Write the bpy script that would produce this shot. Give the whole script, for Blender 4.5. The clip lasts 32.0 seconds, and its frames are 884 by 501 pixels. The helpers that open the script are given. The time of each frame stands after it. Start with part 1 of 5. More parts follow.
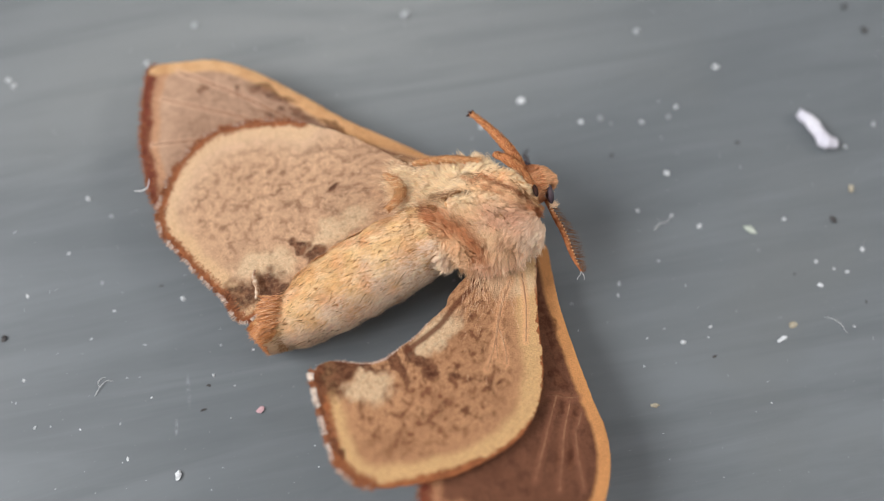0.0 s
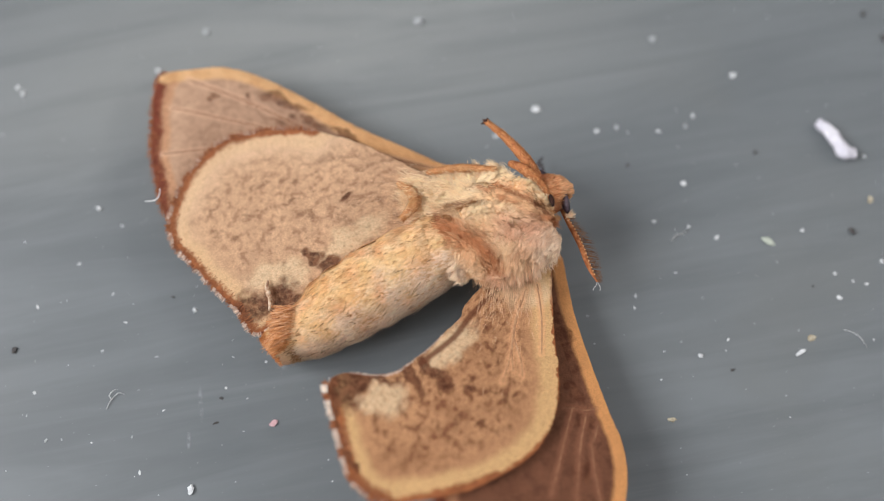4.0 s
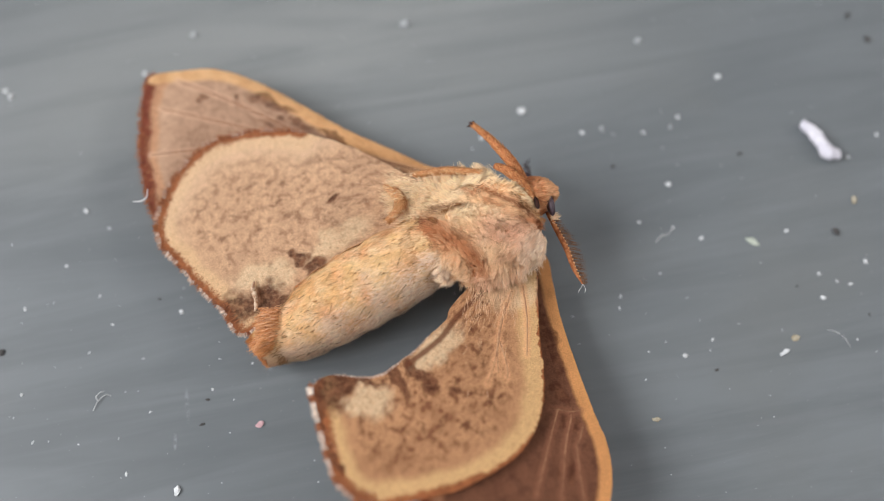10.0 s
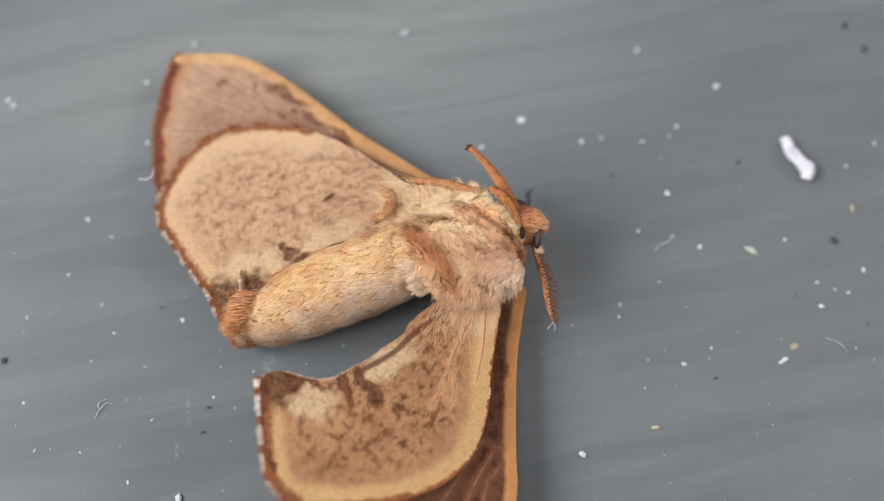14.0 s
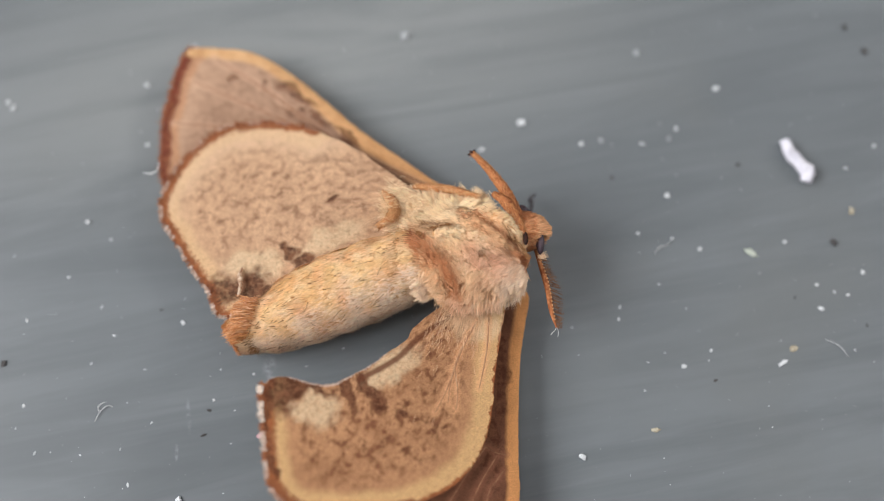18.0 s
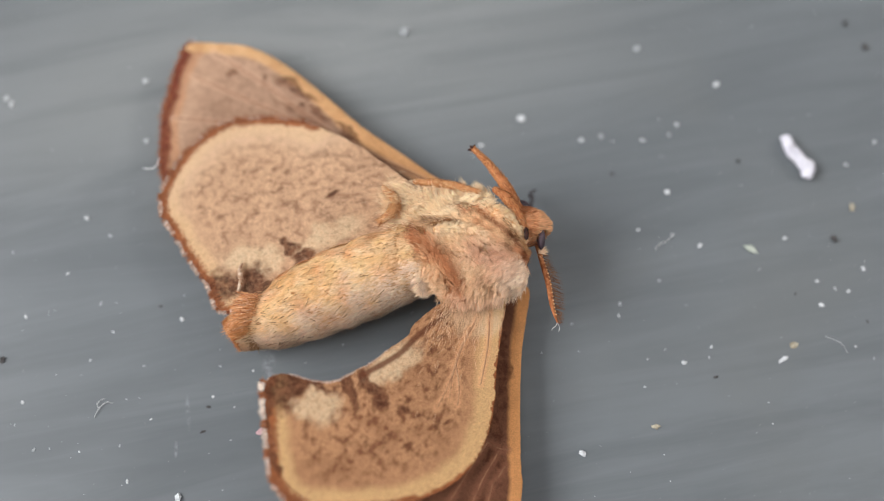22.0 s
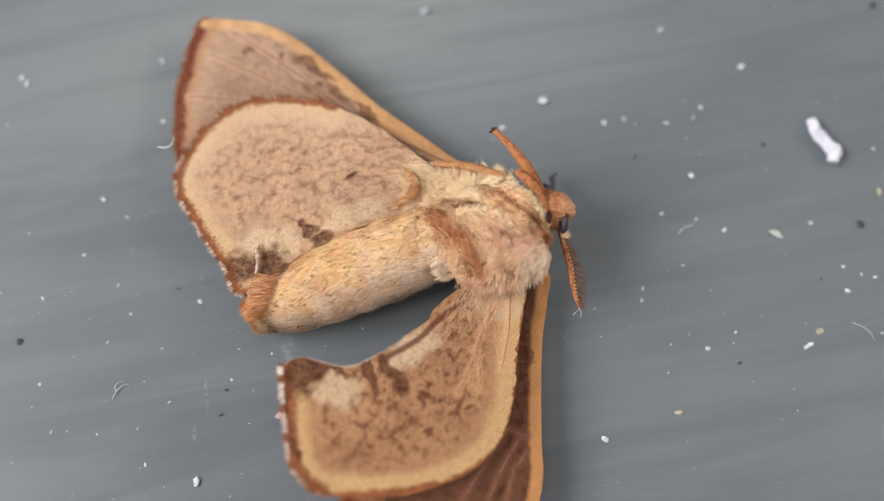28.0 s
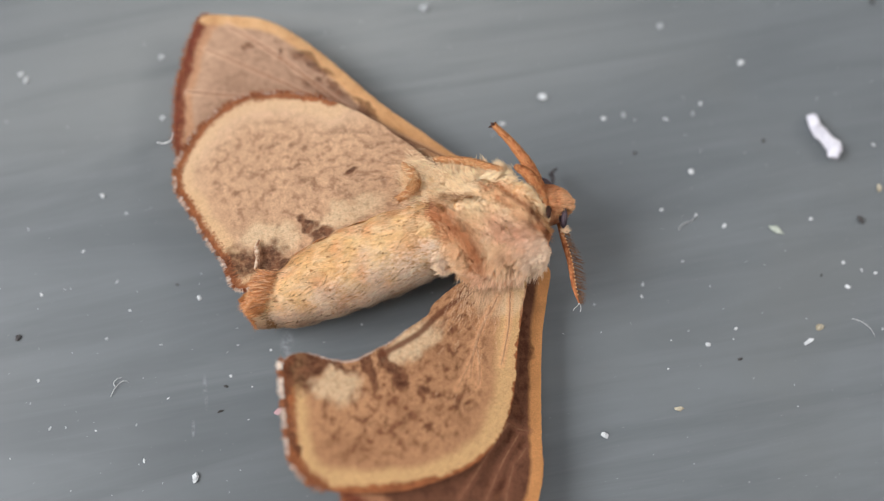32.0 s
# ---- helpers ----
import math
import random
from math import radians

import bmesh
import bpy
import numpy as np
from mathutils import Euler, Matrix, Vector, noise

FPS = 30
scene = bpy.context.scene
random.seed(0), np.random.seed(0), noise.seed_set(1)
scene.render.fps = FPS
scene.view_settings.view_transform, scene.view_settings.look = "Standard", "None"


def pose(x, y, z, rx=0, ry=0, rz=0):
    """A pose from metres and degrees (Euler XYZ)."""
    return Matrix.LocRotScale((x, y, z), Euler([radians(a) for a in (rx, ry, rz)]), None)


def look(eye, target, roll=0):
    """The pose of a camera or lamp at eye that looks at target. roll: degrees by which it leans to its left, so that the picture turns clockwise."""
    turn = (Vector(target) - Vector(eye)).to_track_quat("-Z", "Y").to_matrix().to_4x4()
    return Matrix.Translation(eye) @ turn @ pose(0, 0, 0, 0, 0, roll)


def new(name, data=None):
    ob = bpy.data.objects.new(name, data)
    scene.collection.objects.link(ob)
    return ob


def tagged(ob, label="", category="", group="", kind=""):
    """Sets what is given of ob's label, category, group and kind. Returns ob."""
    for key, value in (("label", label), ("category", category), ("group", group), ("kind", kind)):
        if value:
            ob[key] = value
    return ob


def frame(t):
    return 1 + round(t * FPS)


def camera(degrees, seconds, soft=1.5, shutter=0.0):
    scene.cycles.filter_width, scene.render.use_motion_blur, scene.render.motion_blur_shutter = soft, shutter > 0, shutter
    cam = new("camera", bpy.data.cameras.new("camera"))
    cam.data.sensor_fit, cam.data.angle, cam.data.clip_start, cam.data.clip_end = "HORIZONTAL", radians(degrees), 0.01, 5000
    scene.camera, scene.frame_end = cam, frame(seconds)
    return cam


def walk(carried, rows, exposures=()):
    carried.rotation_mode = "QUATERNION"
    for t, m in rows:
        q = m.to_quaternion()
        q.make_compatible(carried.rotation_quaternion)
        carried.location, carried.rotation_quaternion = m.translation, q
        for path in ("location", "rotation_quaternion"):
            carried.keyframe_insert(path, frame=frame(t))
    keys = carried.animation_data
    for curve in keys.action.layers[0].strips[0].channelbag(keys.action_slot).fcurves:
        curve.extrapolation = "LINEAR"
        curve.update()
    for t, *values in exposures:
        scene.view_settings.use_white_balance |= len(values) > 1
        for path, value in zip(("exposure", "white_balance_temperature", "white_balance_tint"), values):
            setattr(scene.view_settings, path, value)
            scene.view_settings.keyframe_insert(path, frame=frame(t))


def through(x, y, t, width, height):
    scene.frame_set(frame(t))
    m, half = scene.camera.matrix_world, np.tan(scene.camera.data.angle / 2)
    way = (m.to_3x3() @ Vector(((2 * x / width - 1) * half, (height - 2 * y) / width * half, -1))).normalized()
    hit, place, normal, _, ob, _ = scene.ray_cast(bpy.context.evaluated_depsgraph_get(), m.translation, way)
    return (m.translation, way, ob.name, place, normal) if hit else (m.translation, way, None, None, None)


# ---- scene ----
MM = 0.001
cam = camera(55, 32.0, soft=1.05)
cam.data.dof.use_dof, cam.data.dof.focus_distance, cam.data.dof.aperture_fstop = True, 0.0558, 11.5
PATH = [
    (0, pose(-0.00021, -0.02026, 0.05819, 17.74, -0.21, -0.01)),
    (0.5, pose(-0.00024, -0.02018, 0.05818, 17.61, -0.24, -0.02)),
    (1, pose(-0.00024, -0.02017, 0.05819, 17.60, -0.24, -0.01)),
    (1.5, pose(-0.00021, -0.02039, 0.05798, 17.66, -0.20, -0.00)),
    (2, pose(-0.00017, -0.02051, 0.05767, 17.36, -0.15, 0.03)),
    (2.5, pose(-0.00063, -0.02029, 0.05755, 17.29, -0.32, -0.00)),
    (3, pose(-0.00106, -0.01917, 0.05791, 17.69, -0.02, 0.24)),
    (3.5, pose(-0.00115, -0.01912, 0.05787, 17.51, -0.17, 0.15)),
    (5.5, pose(-0.00118, -0.01833, 0.05810, 17.32, -0.19, 0.13)),
    (6, pose(-0.00115, -0.01858, 0.05814, 17.70, -0.20, 0.19)),
    (6.5, pose(-0.00115, -0.01868, 0.05789, 17.47, -0.19, 0.14)),
    (7, pose(-0.00106, -0.01813, 0.05834, 17.54, -0.16, 0.17)),
    (7.5, pose(-0.00071, -0.01804, 0.05900, 18.24, -0.30, 0.02)),
    (8, pose(0.00031, -0.01893, 0.05838, 18.06, -0.27, -0.24)),
    (8.5, pose(-0.00011, -0.01917, 0.05833, 17.99, -0.16, -0.14)),
    (9, pose(-0.00042, -0.01908, 0.05821, 17.55, -0.36, -0.10)),
    (9.5, pose(-0.00033, -0.01911, 0.05820, 17.63, -0.28, -0.10)),
    (10, pose(-0.00024, -0.01906, 0.05814, 17.51, -0.21, -0.05)),
    (10.5, pose(-0.00025, -0.01897, 0.05815, 17.39, -0.12, -0.02)),
    (11, pose(-0.00048, -0.01856, 0.05895, 18.16, -0.28, -0.03)),
    (11.5, pose(-0.00050, -0.01885, 0.05876, 18.22, -0.36, -0.07)),
    (12, pose(-0.00044, -0.01895, 0.05854, 18.04, -0.31, -0.09)),
    (12.5, pose(-0.00027, -0.01893, 0.05852, 17.93, -0.17, -0.04)),
    (13, pose(-0.00033, -0.01870, 0.05868, 17.74, -0.25, -0.05)),
    (13.5, pose(-0.00026, -0.01890, 0.05850, 17.90, -0.21, -0.04)),
    (14, pose(-0.00025, -0.01891, 0.05852, 17.85, -0.21, -0.04)),
    (14.5, pose(-0.00035, -0.01881, 0.05856, 17.86, -0.29, -0.07)),
    (16.5, pose(-0.00031, -0.01888, 0.05868, 18.08, -0.28, -0.06)),
    (17, pose(-0.00032, -0.01877, 0.05873, 18.00, -0.28, -0.08)),
    (17.5, pose(-0.00024, -0.01926, 0.05845, 18.26, -0.19, -0.04)),
    (18, pose(-0.00032, -0.01872, 0.05861, 17.82, -0.27, -0.08)),
    (18.5, pose(-0.00031, -0.01902, 0.05851, 18.03, -0.26, -0.06)),
    (19, pose(0.00000, -0.01900, 0.05849, 18.00, -0.00, -0.00)),
    (19.5, pose(-0.00012, -0.01899, 0.05849, 17.88, -0.10, -0.05)),
    (20, pose(-0.00023, -0.01882, 0.05853, 17.71, -0.19, -0.05)),
    (20.5, pose(-0.00032, -0.01905, 0.05842, 17.89, -0.28, -0.06)),
    (21, pose(-0.00023, -0.01886, 0.05837, 17.64, -0.20, -0.07)),
    (21.5, pose(-0.00027, -0.01897, 0.05841, 17.75, -0.24, -0.05)),
    (22, pose(-0.00037, -0.01871, 0.05848, 17.60, -0.33, -0.09)),
    (22.5, pose(-0.00031, -0.01870, 0.05848, 17.60, -0.28, -0.07)),
    (23, pose(-0.00033, -0.01898, 0.05841, 17.84, -0.29, -0.07)),
    (23.5, pose(-0.00039, -0.01859, 0.05860, 17.53, -0.33, -0.08)),
    (24, pose(-0.00030, -0.01947, 0.05810, 17.94, -0.26, -0.08)),
    (24.5, pose(-0.00034, -0.01955, 0.05758, 17.26, -0.13, -0.01)),
    (25, pose(-0.00121, -0.01935, 0.05763, 17.50, 0.17, 0.36)),
    (25.5, pose(-0.00135, -0.01954, 0.05707, 16.84, 0.01, 0.29)),
    (26, pose(-0.00150, -0.01965, 0.05656, 16.23, -0.12, 0.24)),
    (26.5, pose(-0.00150, -0.01867, 0.05801, 17.27, -0.12, 0.30)),
    (28.5, pose(-0.00150, -0.01890, 0.05756, 16.76, -0.12, 0.26)),
    (29, pose(-0.00163, -0.01881, 0.05777, 17.06, -0.26, 0.22)),
    (29.5, pose(-0.00154, -0.01890, 0.05787, 17.28, -0.18, 0.26)),
    (30, pose(-0.00147, -0.01900, 0.05780, 17.22, -0.11, 0.27)),
    (30.5, pose(-0.00142, -0.01889, 0.05785, 17.17, -0.08, 0.27)),
    (31, pose(-0.00132, -0.01909, 0.05748, 16.86, 0.01, 0.26)),
    (31.5, pose(-0.00128, -0.01927, 0.05733, 16.85, 0.04, 0.26)),
    (32, pose(-0.00145, -0.01922, 0.05742, 16.96, -0.10, 0.26)),
]
walk(cam, PATH, exposures=[(0.0, -0.12, 6500.0, 10.0), (32.0, -0.12, 6500.0, 10.0)])

# ---- daylight: an unseen, added roofed room, lit through an opening on either side ----
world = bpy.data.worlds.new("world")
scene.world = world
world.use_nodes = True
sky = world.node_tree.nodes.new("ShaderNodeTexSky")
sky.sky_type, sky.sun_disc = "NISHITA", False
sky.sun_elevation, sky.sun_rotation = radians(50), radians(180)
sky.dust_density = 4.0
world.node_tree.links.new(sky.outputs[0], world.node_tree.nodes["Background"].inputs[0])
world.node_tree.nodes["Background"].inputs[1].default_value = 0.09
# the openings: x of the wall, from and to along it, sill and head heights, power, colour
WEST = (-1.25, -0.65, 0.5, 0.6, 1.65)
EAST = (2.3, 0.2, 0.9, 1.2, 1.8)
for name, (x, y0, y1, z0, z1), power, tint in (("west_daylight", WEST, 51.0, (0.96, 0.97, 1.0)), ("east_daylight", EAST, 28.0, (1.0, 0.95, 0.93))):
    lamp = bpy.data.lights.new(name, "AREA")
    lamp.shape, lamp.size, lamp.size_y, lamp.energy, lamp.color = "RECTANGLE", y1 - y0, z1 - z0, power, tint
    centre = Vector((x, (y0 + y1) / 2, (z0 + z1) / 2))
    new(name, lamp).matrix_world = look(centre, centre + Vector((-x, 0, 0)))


# ---- materials ----
def srgb(r, g, b):
    return tuple(((c / 255 + 0.055) / 1.055) ** 2.4 if c > 10 else c / 255 / 12.92 for c in (r, g, b)) + (1.0,)


class Shade:
    """A principled material with short helpers for its nodes."""

    def __init__(self, name, roughness=0.6, specular=0.3):
        self.mat = bpy.data.materials.new(name)
        self.mat.use_nodes = True
        self.tree = self.mat.node_tree
        self.bsdf = self.tree.nodes["Principled BSDF"]
        self.bsdf.inputs["Roughness"].default_value = roughness
        self.bsdf.inputs["Specular IOR Level"].default_value = specular
        coords = self.tree.nodes.new("ShaderNodeTexCoord")
        self.mm = self.vec(coords.outputs["Object"], (1000, 1000, 1000))

    def put(self, socket, value):
        if hasattr(value, "is_output"):
            self.tree.links.new(value, socket)
        else:
            socket.default_value = value

    def length(self, source):
        n = self.tree.nodes.new("ShaderNodeVectorMath")
        n.operation = "LENGTH"
        self.put(n.inputs[0], source)
        return n.outputs["Value"]

    def vec(self, source, scale, turn=(0, 0, 0), shift=(0, 0, 0)):
        n = self.tree.nodes.new("ShaderNodeMapping")
        n.inputs["Location"].default_value = shift
        n.inputs["Scale"].default_value, n.inputs["Rotation"].default_value = scale, turn
        self.put(n.inputs["Vector"], source)
        return n.outputs[0]

    def noise(self, scale, detail=3.0, rough=0.55, source=None, warp=0.0):
        n = self.tree.nodes.new("ShaderNodeTexNoise")
        n.inputs["Scale"].default_value, n.inputs["Detail"].default_value = scale, detail
        n.inputs["Roughness"].default_value, n.inputs["Distortion"].default_value = rough, warp
        self.put(n.inputs["Vector"], source if source is not None else self.mm)
        return n.outputs["Fac"]

    def attr(self, name):
        n = self.tree.nodes.new("ShaderNodeAttribute")
        n.attribute_name = name
        return n.outputs["Fac"]

    def span(self, value, a, b, c=0.0, d=1.0):
        n = self.tree.nodes.new("ShaderNodeMapRange")
        n.interpolation_type = "SMOOTHSTEP"
        self.put(n.inputs[0], value)
        for i, v in zip((1, 2, 3, 4), (a, b, c, d)):
            n.inputs[i].default_value = v
        return n.outputs[0]

    def math(self, how, a, b=0.0):
        n = self.tree.nodes.new("ShaderNodeMath")
        n.operation = how
        self.put(n.inputs[0], a), self.put(n.inputs[1], b)
        return n.outputs[0]

    def mix(self, fac, a, b, how="MIX"):
        n = self.tree.nodes.new("ShaderNodeMix")
        n.data_type, n.blend_type = "RGBA", how
        self.put(n.inputs[0], fac), self.put(n.inputs[6], a), self.put(n.inputs[7], b)
        return n.outputs[2]

    def island(self):
        return self.tree.nodes.new("ShaderNodeNewGeometry").outputs["Random Per Island"]

    def each(self):
        return self.tree.nodes.new("ShaderNodeObjectInfo").outputs["Random"]

    def done(self, colour, bump=None, depth=0.00003, through=0.0):
        self.put(self.bsdf.inputs["Base Color"], colour)
        if bump is not None:
            n = self.tree.nodes.new("ShaderNodeBump")
            n.inputs["Strength"].default_value, n.inputs["Distance"].default_value = 1.0, depth
            self.put(n.inputs["Height"], bump)
            self.put(self.bsdf.inputs["Normal"], n.outputs[0])
        if through:
            t = self.tree.nodes.new("ShaderNodeBsdfTranslucent")
            m = self.tree.nodes.new("ShaderNodeMixShader")
            m.inputs[0].default_value = through
            self.put(t.inputs[0], colour)
            self.put(m.inputs[1], self.bsdf.outputs[0]), self.put(m.inputs[2], t.outputs[0])
            self.put(self.tree.nodes["Material Output"].inputs[0], m.outputs[0])
        return self.mat


def floor_material():
    s = Shade("grey_paint", 0.55, 0.5)
    turned = s.vec(s.mm, (1, 1, 1), (0, 0, radians(-11)))
    along, fine = s.vec(turned, (0.03, 0.22, 1.0)), s.vec(turned, (0.06, 1.1, 1.0))
    streak, thin = s.noise(1.0, 4, 0.6, along, 1.2), s.noise(1.0, 3, 0.6, fine, 0.8)
    col = s.mix(s.span(streak, 0.3, 0.72), srgb(96, 101, 103), srgb(110, 115, 117))
    col = s.mix(s.span(thin, 0.45, 0.8, 0, 0.2), col, srgb(124, 127, 130))
    col = s.mix(s.span(s.noise(0.06, 3), 0.45, 0.75, 0, 0.5), col, srgb(105, 108, 107))
    col = s.mix(s.span(s.noise(0.8, 5, 0.75), 0.64, 0.8, 0, 0.35), col, srgb(142, 144, 146))
    col = s.mix(s.span(s.noise(4.0, 2, 0.5), 0.72, 0.8, 0, 0.5), col, srgb(160, 162, 162))
    # broad pale oval: brighter light on the far floor, painted into the colour
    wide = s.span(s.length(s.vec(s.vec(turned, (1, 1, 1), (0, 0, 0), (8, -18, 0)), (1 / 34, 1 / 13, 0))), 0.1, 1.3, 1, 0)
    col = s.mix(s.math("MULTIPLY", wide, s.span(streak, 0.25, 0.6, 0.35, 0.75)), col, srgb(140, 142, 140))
    for x, y, a, b, turn in ((-17.3, -11.8, 1.3, 0.18, -82), (-17.9, -14.1, 0.8, 0.14, -84), (-15.4, 22.1, 2.3, 0.6, 0), (-12.0, -8.6, 0.5, 1.2, 0)):
        spot = s.vec(s.vec(s.mm, (1, 1, 1), (0, 0, 0), (-x, -y, 0)), (1, 1, 1), (0, 0, radians(-turn)))
        far = s.length(s.vec(spot, (1 / a, 1 / b, 0)))
        col = s.mix(s.math("MULTIPLY", s.span(far, 0.3, 1.2, 1, 0), s.span(s.noise(1.6, 4, 0.7), 0.4, 0.65, 0, 0.4)), col, srgb(170, 173, 176))
    s.put(s.bsdf.inputs["Roughness"], s.span(streak, 0.3, 0.7, 0.48, 0.4))
    return s.done(col, s.math("ADD", s.math("MULTIPLY", streak, 1.0), s.math("MULTIPLY", thin, 0.2)), 0.000035)


def wing_material(name, tan, brown, rim, band, rim_width, band_width, costa, lit_tan, fleck, marked, lit_band):
    """Soft flecks that run out from the root, a cream band inside the rust rim, dark marks and a leading edge."""
    s = Shade(name, 0.8, 0.12)
    # left wings carry paler colours here in place of the stronger light on them
    lit_share, edge = s.attr("left_lit"), s.attr("edge")
    flow = s.tree.nodes.new("ShaderNodeAttribute")
    flow.attribute_name = "flow"
    flow = flow.outputs["Vector"]
    long, small = s.noise(1.0, 2, 0.5, s.vec(flow, (1.7, 1.9, 1)), 0.08), s.noise(1.0, 3, 0.6, s.vec(flow, (4.2, 4.6, 1)), 0.4)
    big, patch = s.noise(1.0, 2, 0.5, s.vec(flow, (0.9, 1.3, 1)), 0.4), s.noise(0.32, 3, 0.6)
    fine = s.noise(4.5, 3, 0.65)
    ragged = s.math("MULTIPLY", s.math("SUBTRACT", s.noise(2.6, 4, 0.7), 0.5), 0.75)
    e = s.math("ADD", s.math("ADD", edge, s.math("MULTIPLY", s.math("SUBTRACT", s.noise(0.5, 2), 0.5), 0.9)), ragged)
    smooth = s.math("ADD", s.math("ADD", edge, s.math("MULTIPLY", s.math("SUBTRACT", s.noise(0.5, 2), 0.5), 0.9)), s.math("MULTIPLY", ragged, 0.3))
    between = lambda a, b, f: tuple(p * (1 - f) + q * f for p, q in zip(a, b))
    base = s.mix(s.span(patch, 0.35, 0.7), tan, between(tan, brown, 0.3))
    base = s.mix(s.math("MULTIPLY", lit_share, 0.95), base, lit_tan)
    base = s.mix(1.0, base, s.mix(s.span(s.noise(1.3, 4, 0.7), 0.3, 0.7), (1.06, 1.06, 1.05, 1), (0.9, 0.88, 0.86, 1)), "MULTIPLY")
    inner = s.span(e, rim_width + band_width * 0.9, rim_width + band_width + 1.6, 0.15, 1.0)
    blot = s.math("MAXIMUM", s.math("MULTIPLY", s.span(long, 0.46, 0.67), 0.75), s.math("MULTIPLY", s.span(small, 0.5, 0.7), 0.5))
    blot = s.math("MULTIPLY", s.math("MULTIPLY", blot, s.span(fine, 0.25, 0.6, 0.6, 1.0)), s.math("MULTIPLY", inner, fleck))
    blot = s.math("MULTIPLY", blot, s.span(lit_share, 0.0, 0.8, 1.0, 0.55))
    col = s.mix(blot, base, brown)
    dots = s.math("MULTIPLY", s.math("MULTIPLY", s.span(big, 0.56, 0.66), s.span(small, 0.36, 0.5)), s.math("MULTIPLY", inner, fleck * 0.5))
    col = s.mix(s.math("MULTIPLY", dots, s.span(lit_share, 0.0, 0.8, 1.0, 0.65)), col, tuple(c * 0.6 for c in brown[:3]) + (1,))
    col = s.mix(s.math("MULTIPLY", s.span(smooth, rim_width + band_width * 0.6, rim_width + band_width * 1.5, 0.85, 0), s.span(fine, 0.2, 0.6, 0.75, 1.0)), col, s.mix(s.span(small, 0.45, 0.7, 0, 0.35), s.mix(lit_share, band, lit_band), tan))
    rust = s.mix(s.span(s.noise(1.7, 3, 0.6), 0.35, 0.65), rim, tuple(min(1.0, c * 1.45) for c in rim[:3]) + (1,))
    col = s.mix(s.span(s.math("DIVIDE", e, s.attr("rim")), rim_width * 0.55, rim_width * 1.35, 0.95, 0), col, rust)
    if costa is not None:
        lead = s.math("ADD", s.attr("costa"), s.math("MULTIPLY", ragged, 0.3))
        col = s.mix(s.span(lead, 0.62, 1.0, 0.95, 0), col, s.mix(s.span(s.noise(0.9, 3), 0.35, 0.7, 0, 0.45), s.mix(lit_share, costa, srgb(226, 184, 136)), tuple(c * 0.72 for c in costa[:3]) + (1,)))
    col = s.mix(s.math("MULTIPLY", s.span(s.attr("pale"), 0.2, 0.75, 0, 0.72), s.span(small, 0.5, 0.72, 1.0, 0.45)), col, s.mix(s.span(fine, 0.4, 0.7, 0, 0.4), srgb(230, 204, 166), tan))
    col = s.mix(s.math("MULTIPLY", s.span(s.math("ADD", s.attr("mark"), s.math("MULTIPLY", ragged, 0.25)), 0.25, 0.65, 0, marked), s.span(fine, 0.25, 0.6, 0.7, 1.0)), col, s.mix(s.span(s.noise(1.8, 4), 0.35, 0.65), srgb(74, 40, 27), srgb(120, 78, 55)))
    col = s.mix(s.span(s.attr("fold"), 0.08, 0.3, 0.85, 0), col, srgb(104, 62, 42))
    col = s.mix(s.math("MULTIPLY", s.span(s.attr("vein"), 0.04, 0.42, 0.7, 0), s.span(small, 0.35, 0.65, 1.0, 0.6)), col, s.mix(lit_share, tuple(min(1.0, c * 1.5) for c in tan[:3]) + (1,), tuple(min(1.0, c * 1.25) for c in lit_tan[:3]) + (1,)))
    grain = s.noise(11.0, 2, 0.5, s.vec(s.mm, (1.0, 1.5, 1.0)))
    col = s.mix(1.0, col, s.mix(s.span(grain, 0.28, 0.72), (0.84, 0.82, 0.8, 1), (1.13, 1.12, 1.11, 1)), "MULTIPLY")
    return s.done(col, s.math("ADD", grain, s.math("MULTIPLY", s.noise(3.0, 3, 0.6), 0.9)), 0.00006, 0.12)


def hair_material():
    """Hairs in the colour that each one carries."""
    s = Shade("hair", 0.65, 0.22)
    tone = s.tree.nodes.new("ShaderNodeAttribute")
    tone.attribute_name = "tone"
    col = s.mix(1.0, tone.outputs["Color"], s.mix(s.island(), (0.8, 0.77, 0.74, 1), (1.12, 1.11, 1.1, 1)), "MULTIPLY")
    return s.done(col, None, 0.0, 0.15)


def plain_material(name, a, b, scale, roughness=0.6, specular=0.3, through=0.0):
    s = Shade(name, roughness, specular)
    n = s.noise(scale, 4, 0.6)
    col = s.mix(s.span(n, 0.35, 0.65), a, b)
    col = s.mix(1.0, col, s.mix(s.each(), (0.85, 0.85, 0.85, 1), (1.1, 1.1, 1.1, 1)), "MULTIPLY")
    return s.done(col, n, 0.00004, through)


FLOOR = floor_material()
HIND = wing_material("hindwing_scales", srgb(193, 145, 106), srgb(105, 59, 39), srgb(140, 82, 50), srgb(222, 182, 128), 0.42, 0.8, None, srgb(226, 191, 158), 1.0, 0.92, srgb(226, 192, 154))
FORE = wing_material("forewing_scales", srgb(120, 80, 60), srgb(92, 59, 44), srgb(108, 53, 39), srgb(190, 136, 100), 0.75, 0.5, srgb(220, 157, 100), srgb(210, 174, 146), 0.6, 0.75, srgb(206, 156, 118))
BODY_SKIN = plain_material("body_skin", srgb(240, 194, 140), srgb(216, 160, 106), 1.2, 0.8, 0.1)
HAIR = hair_material()
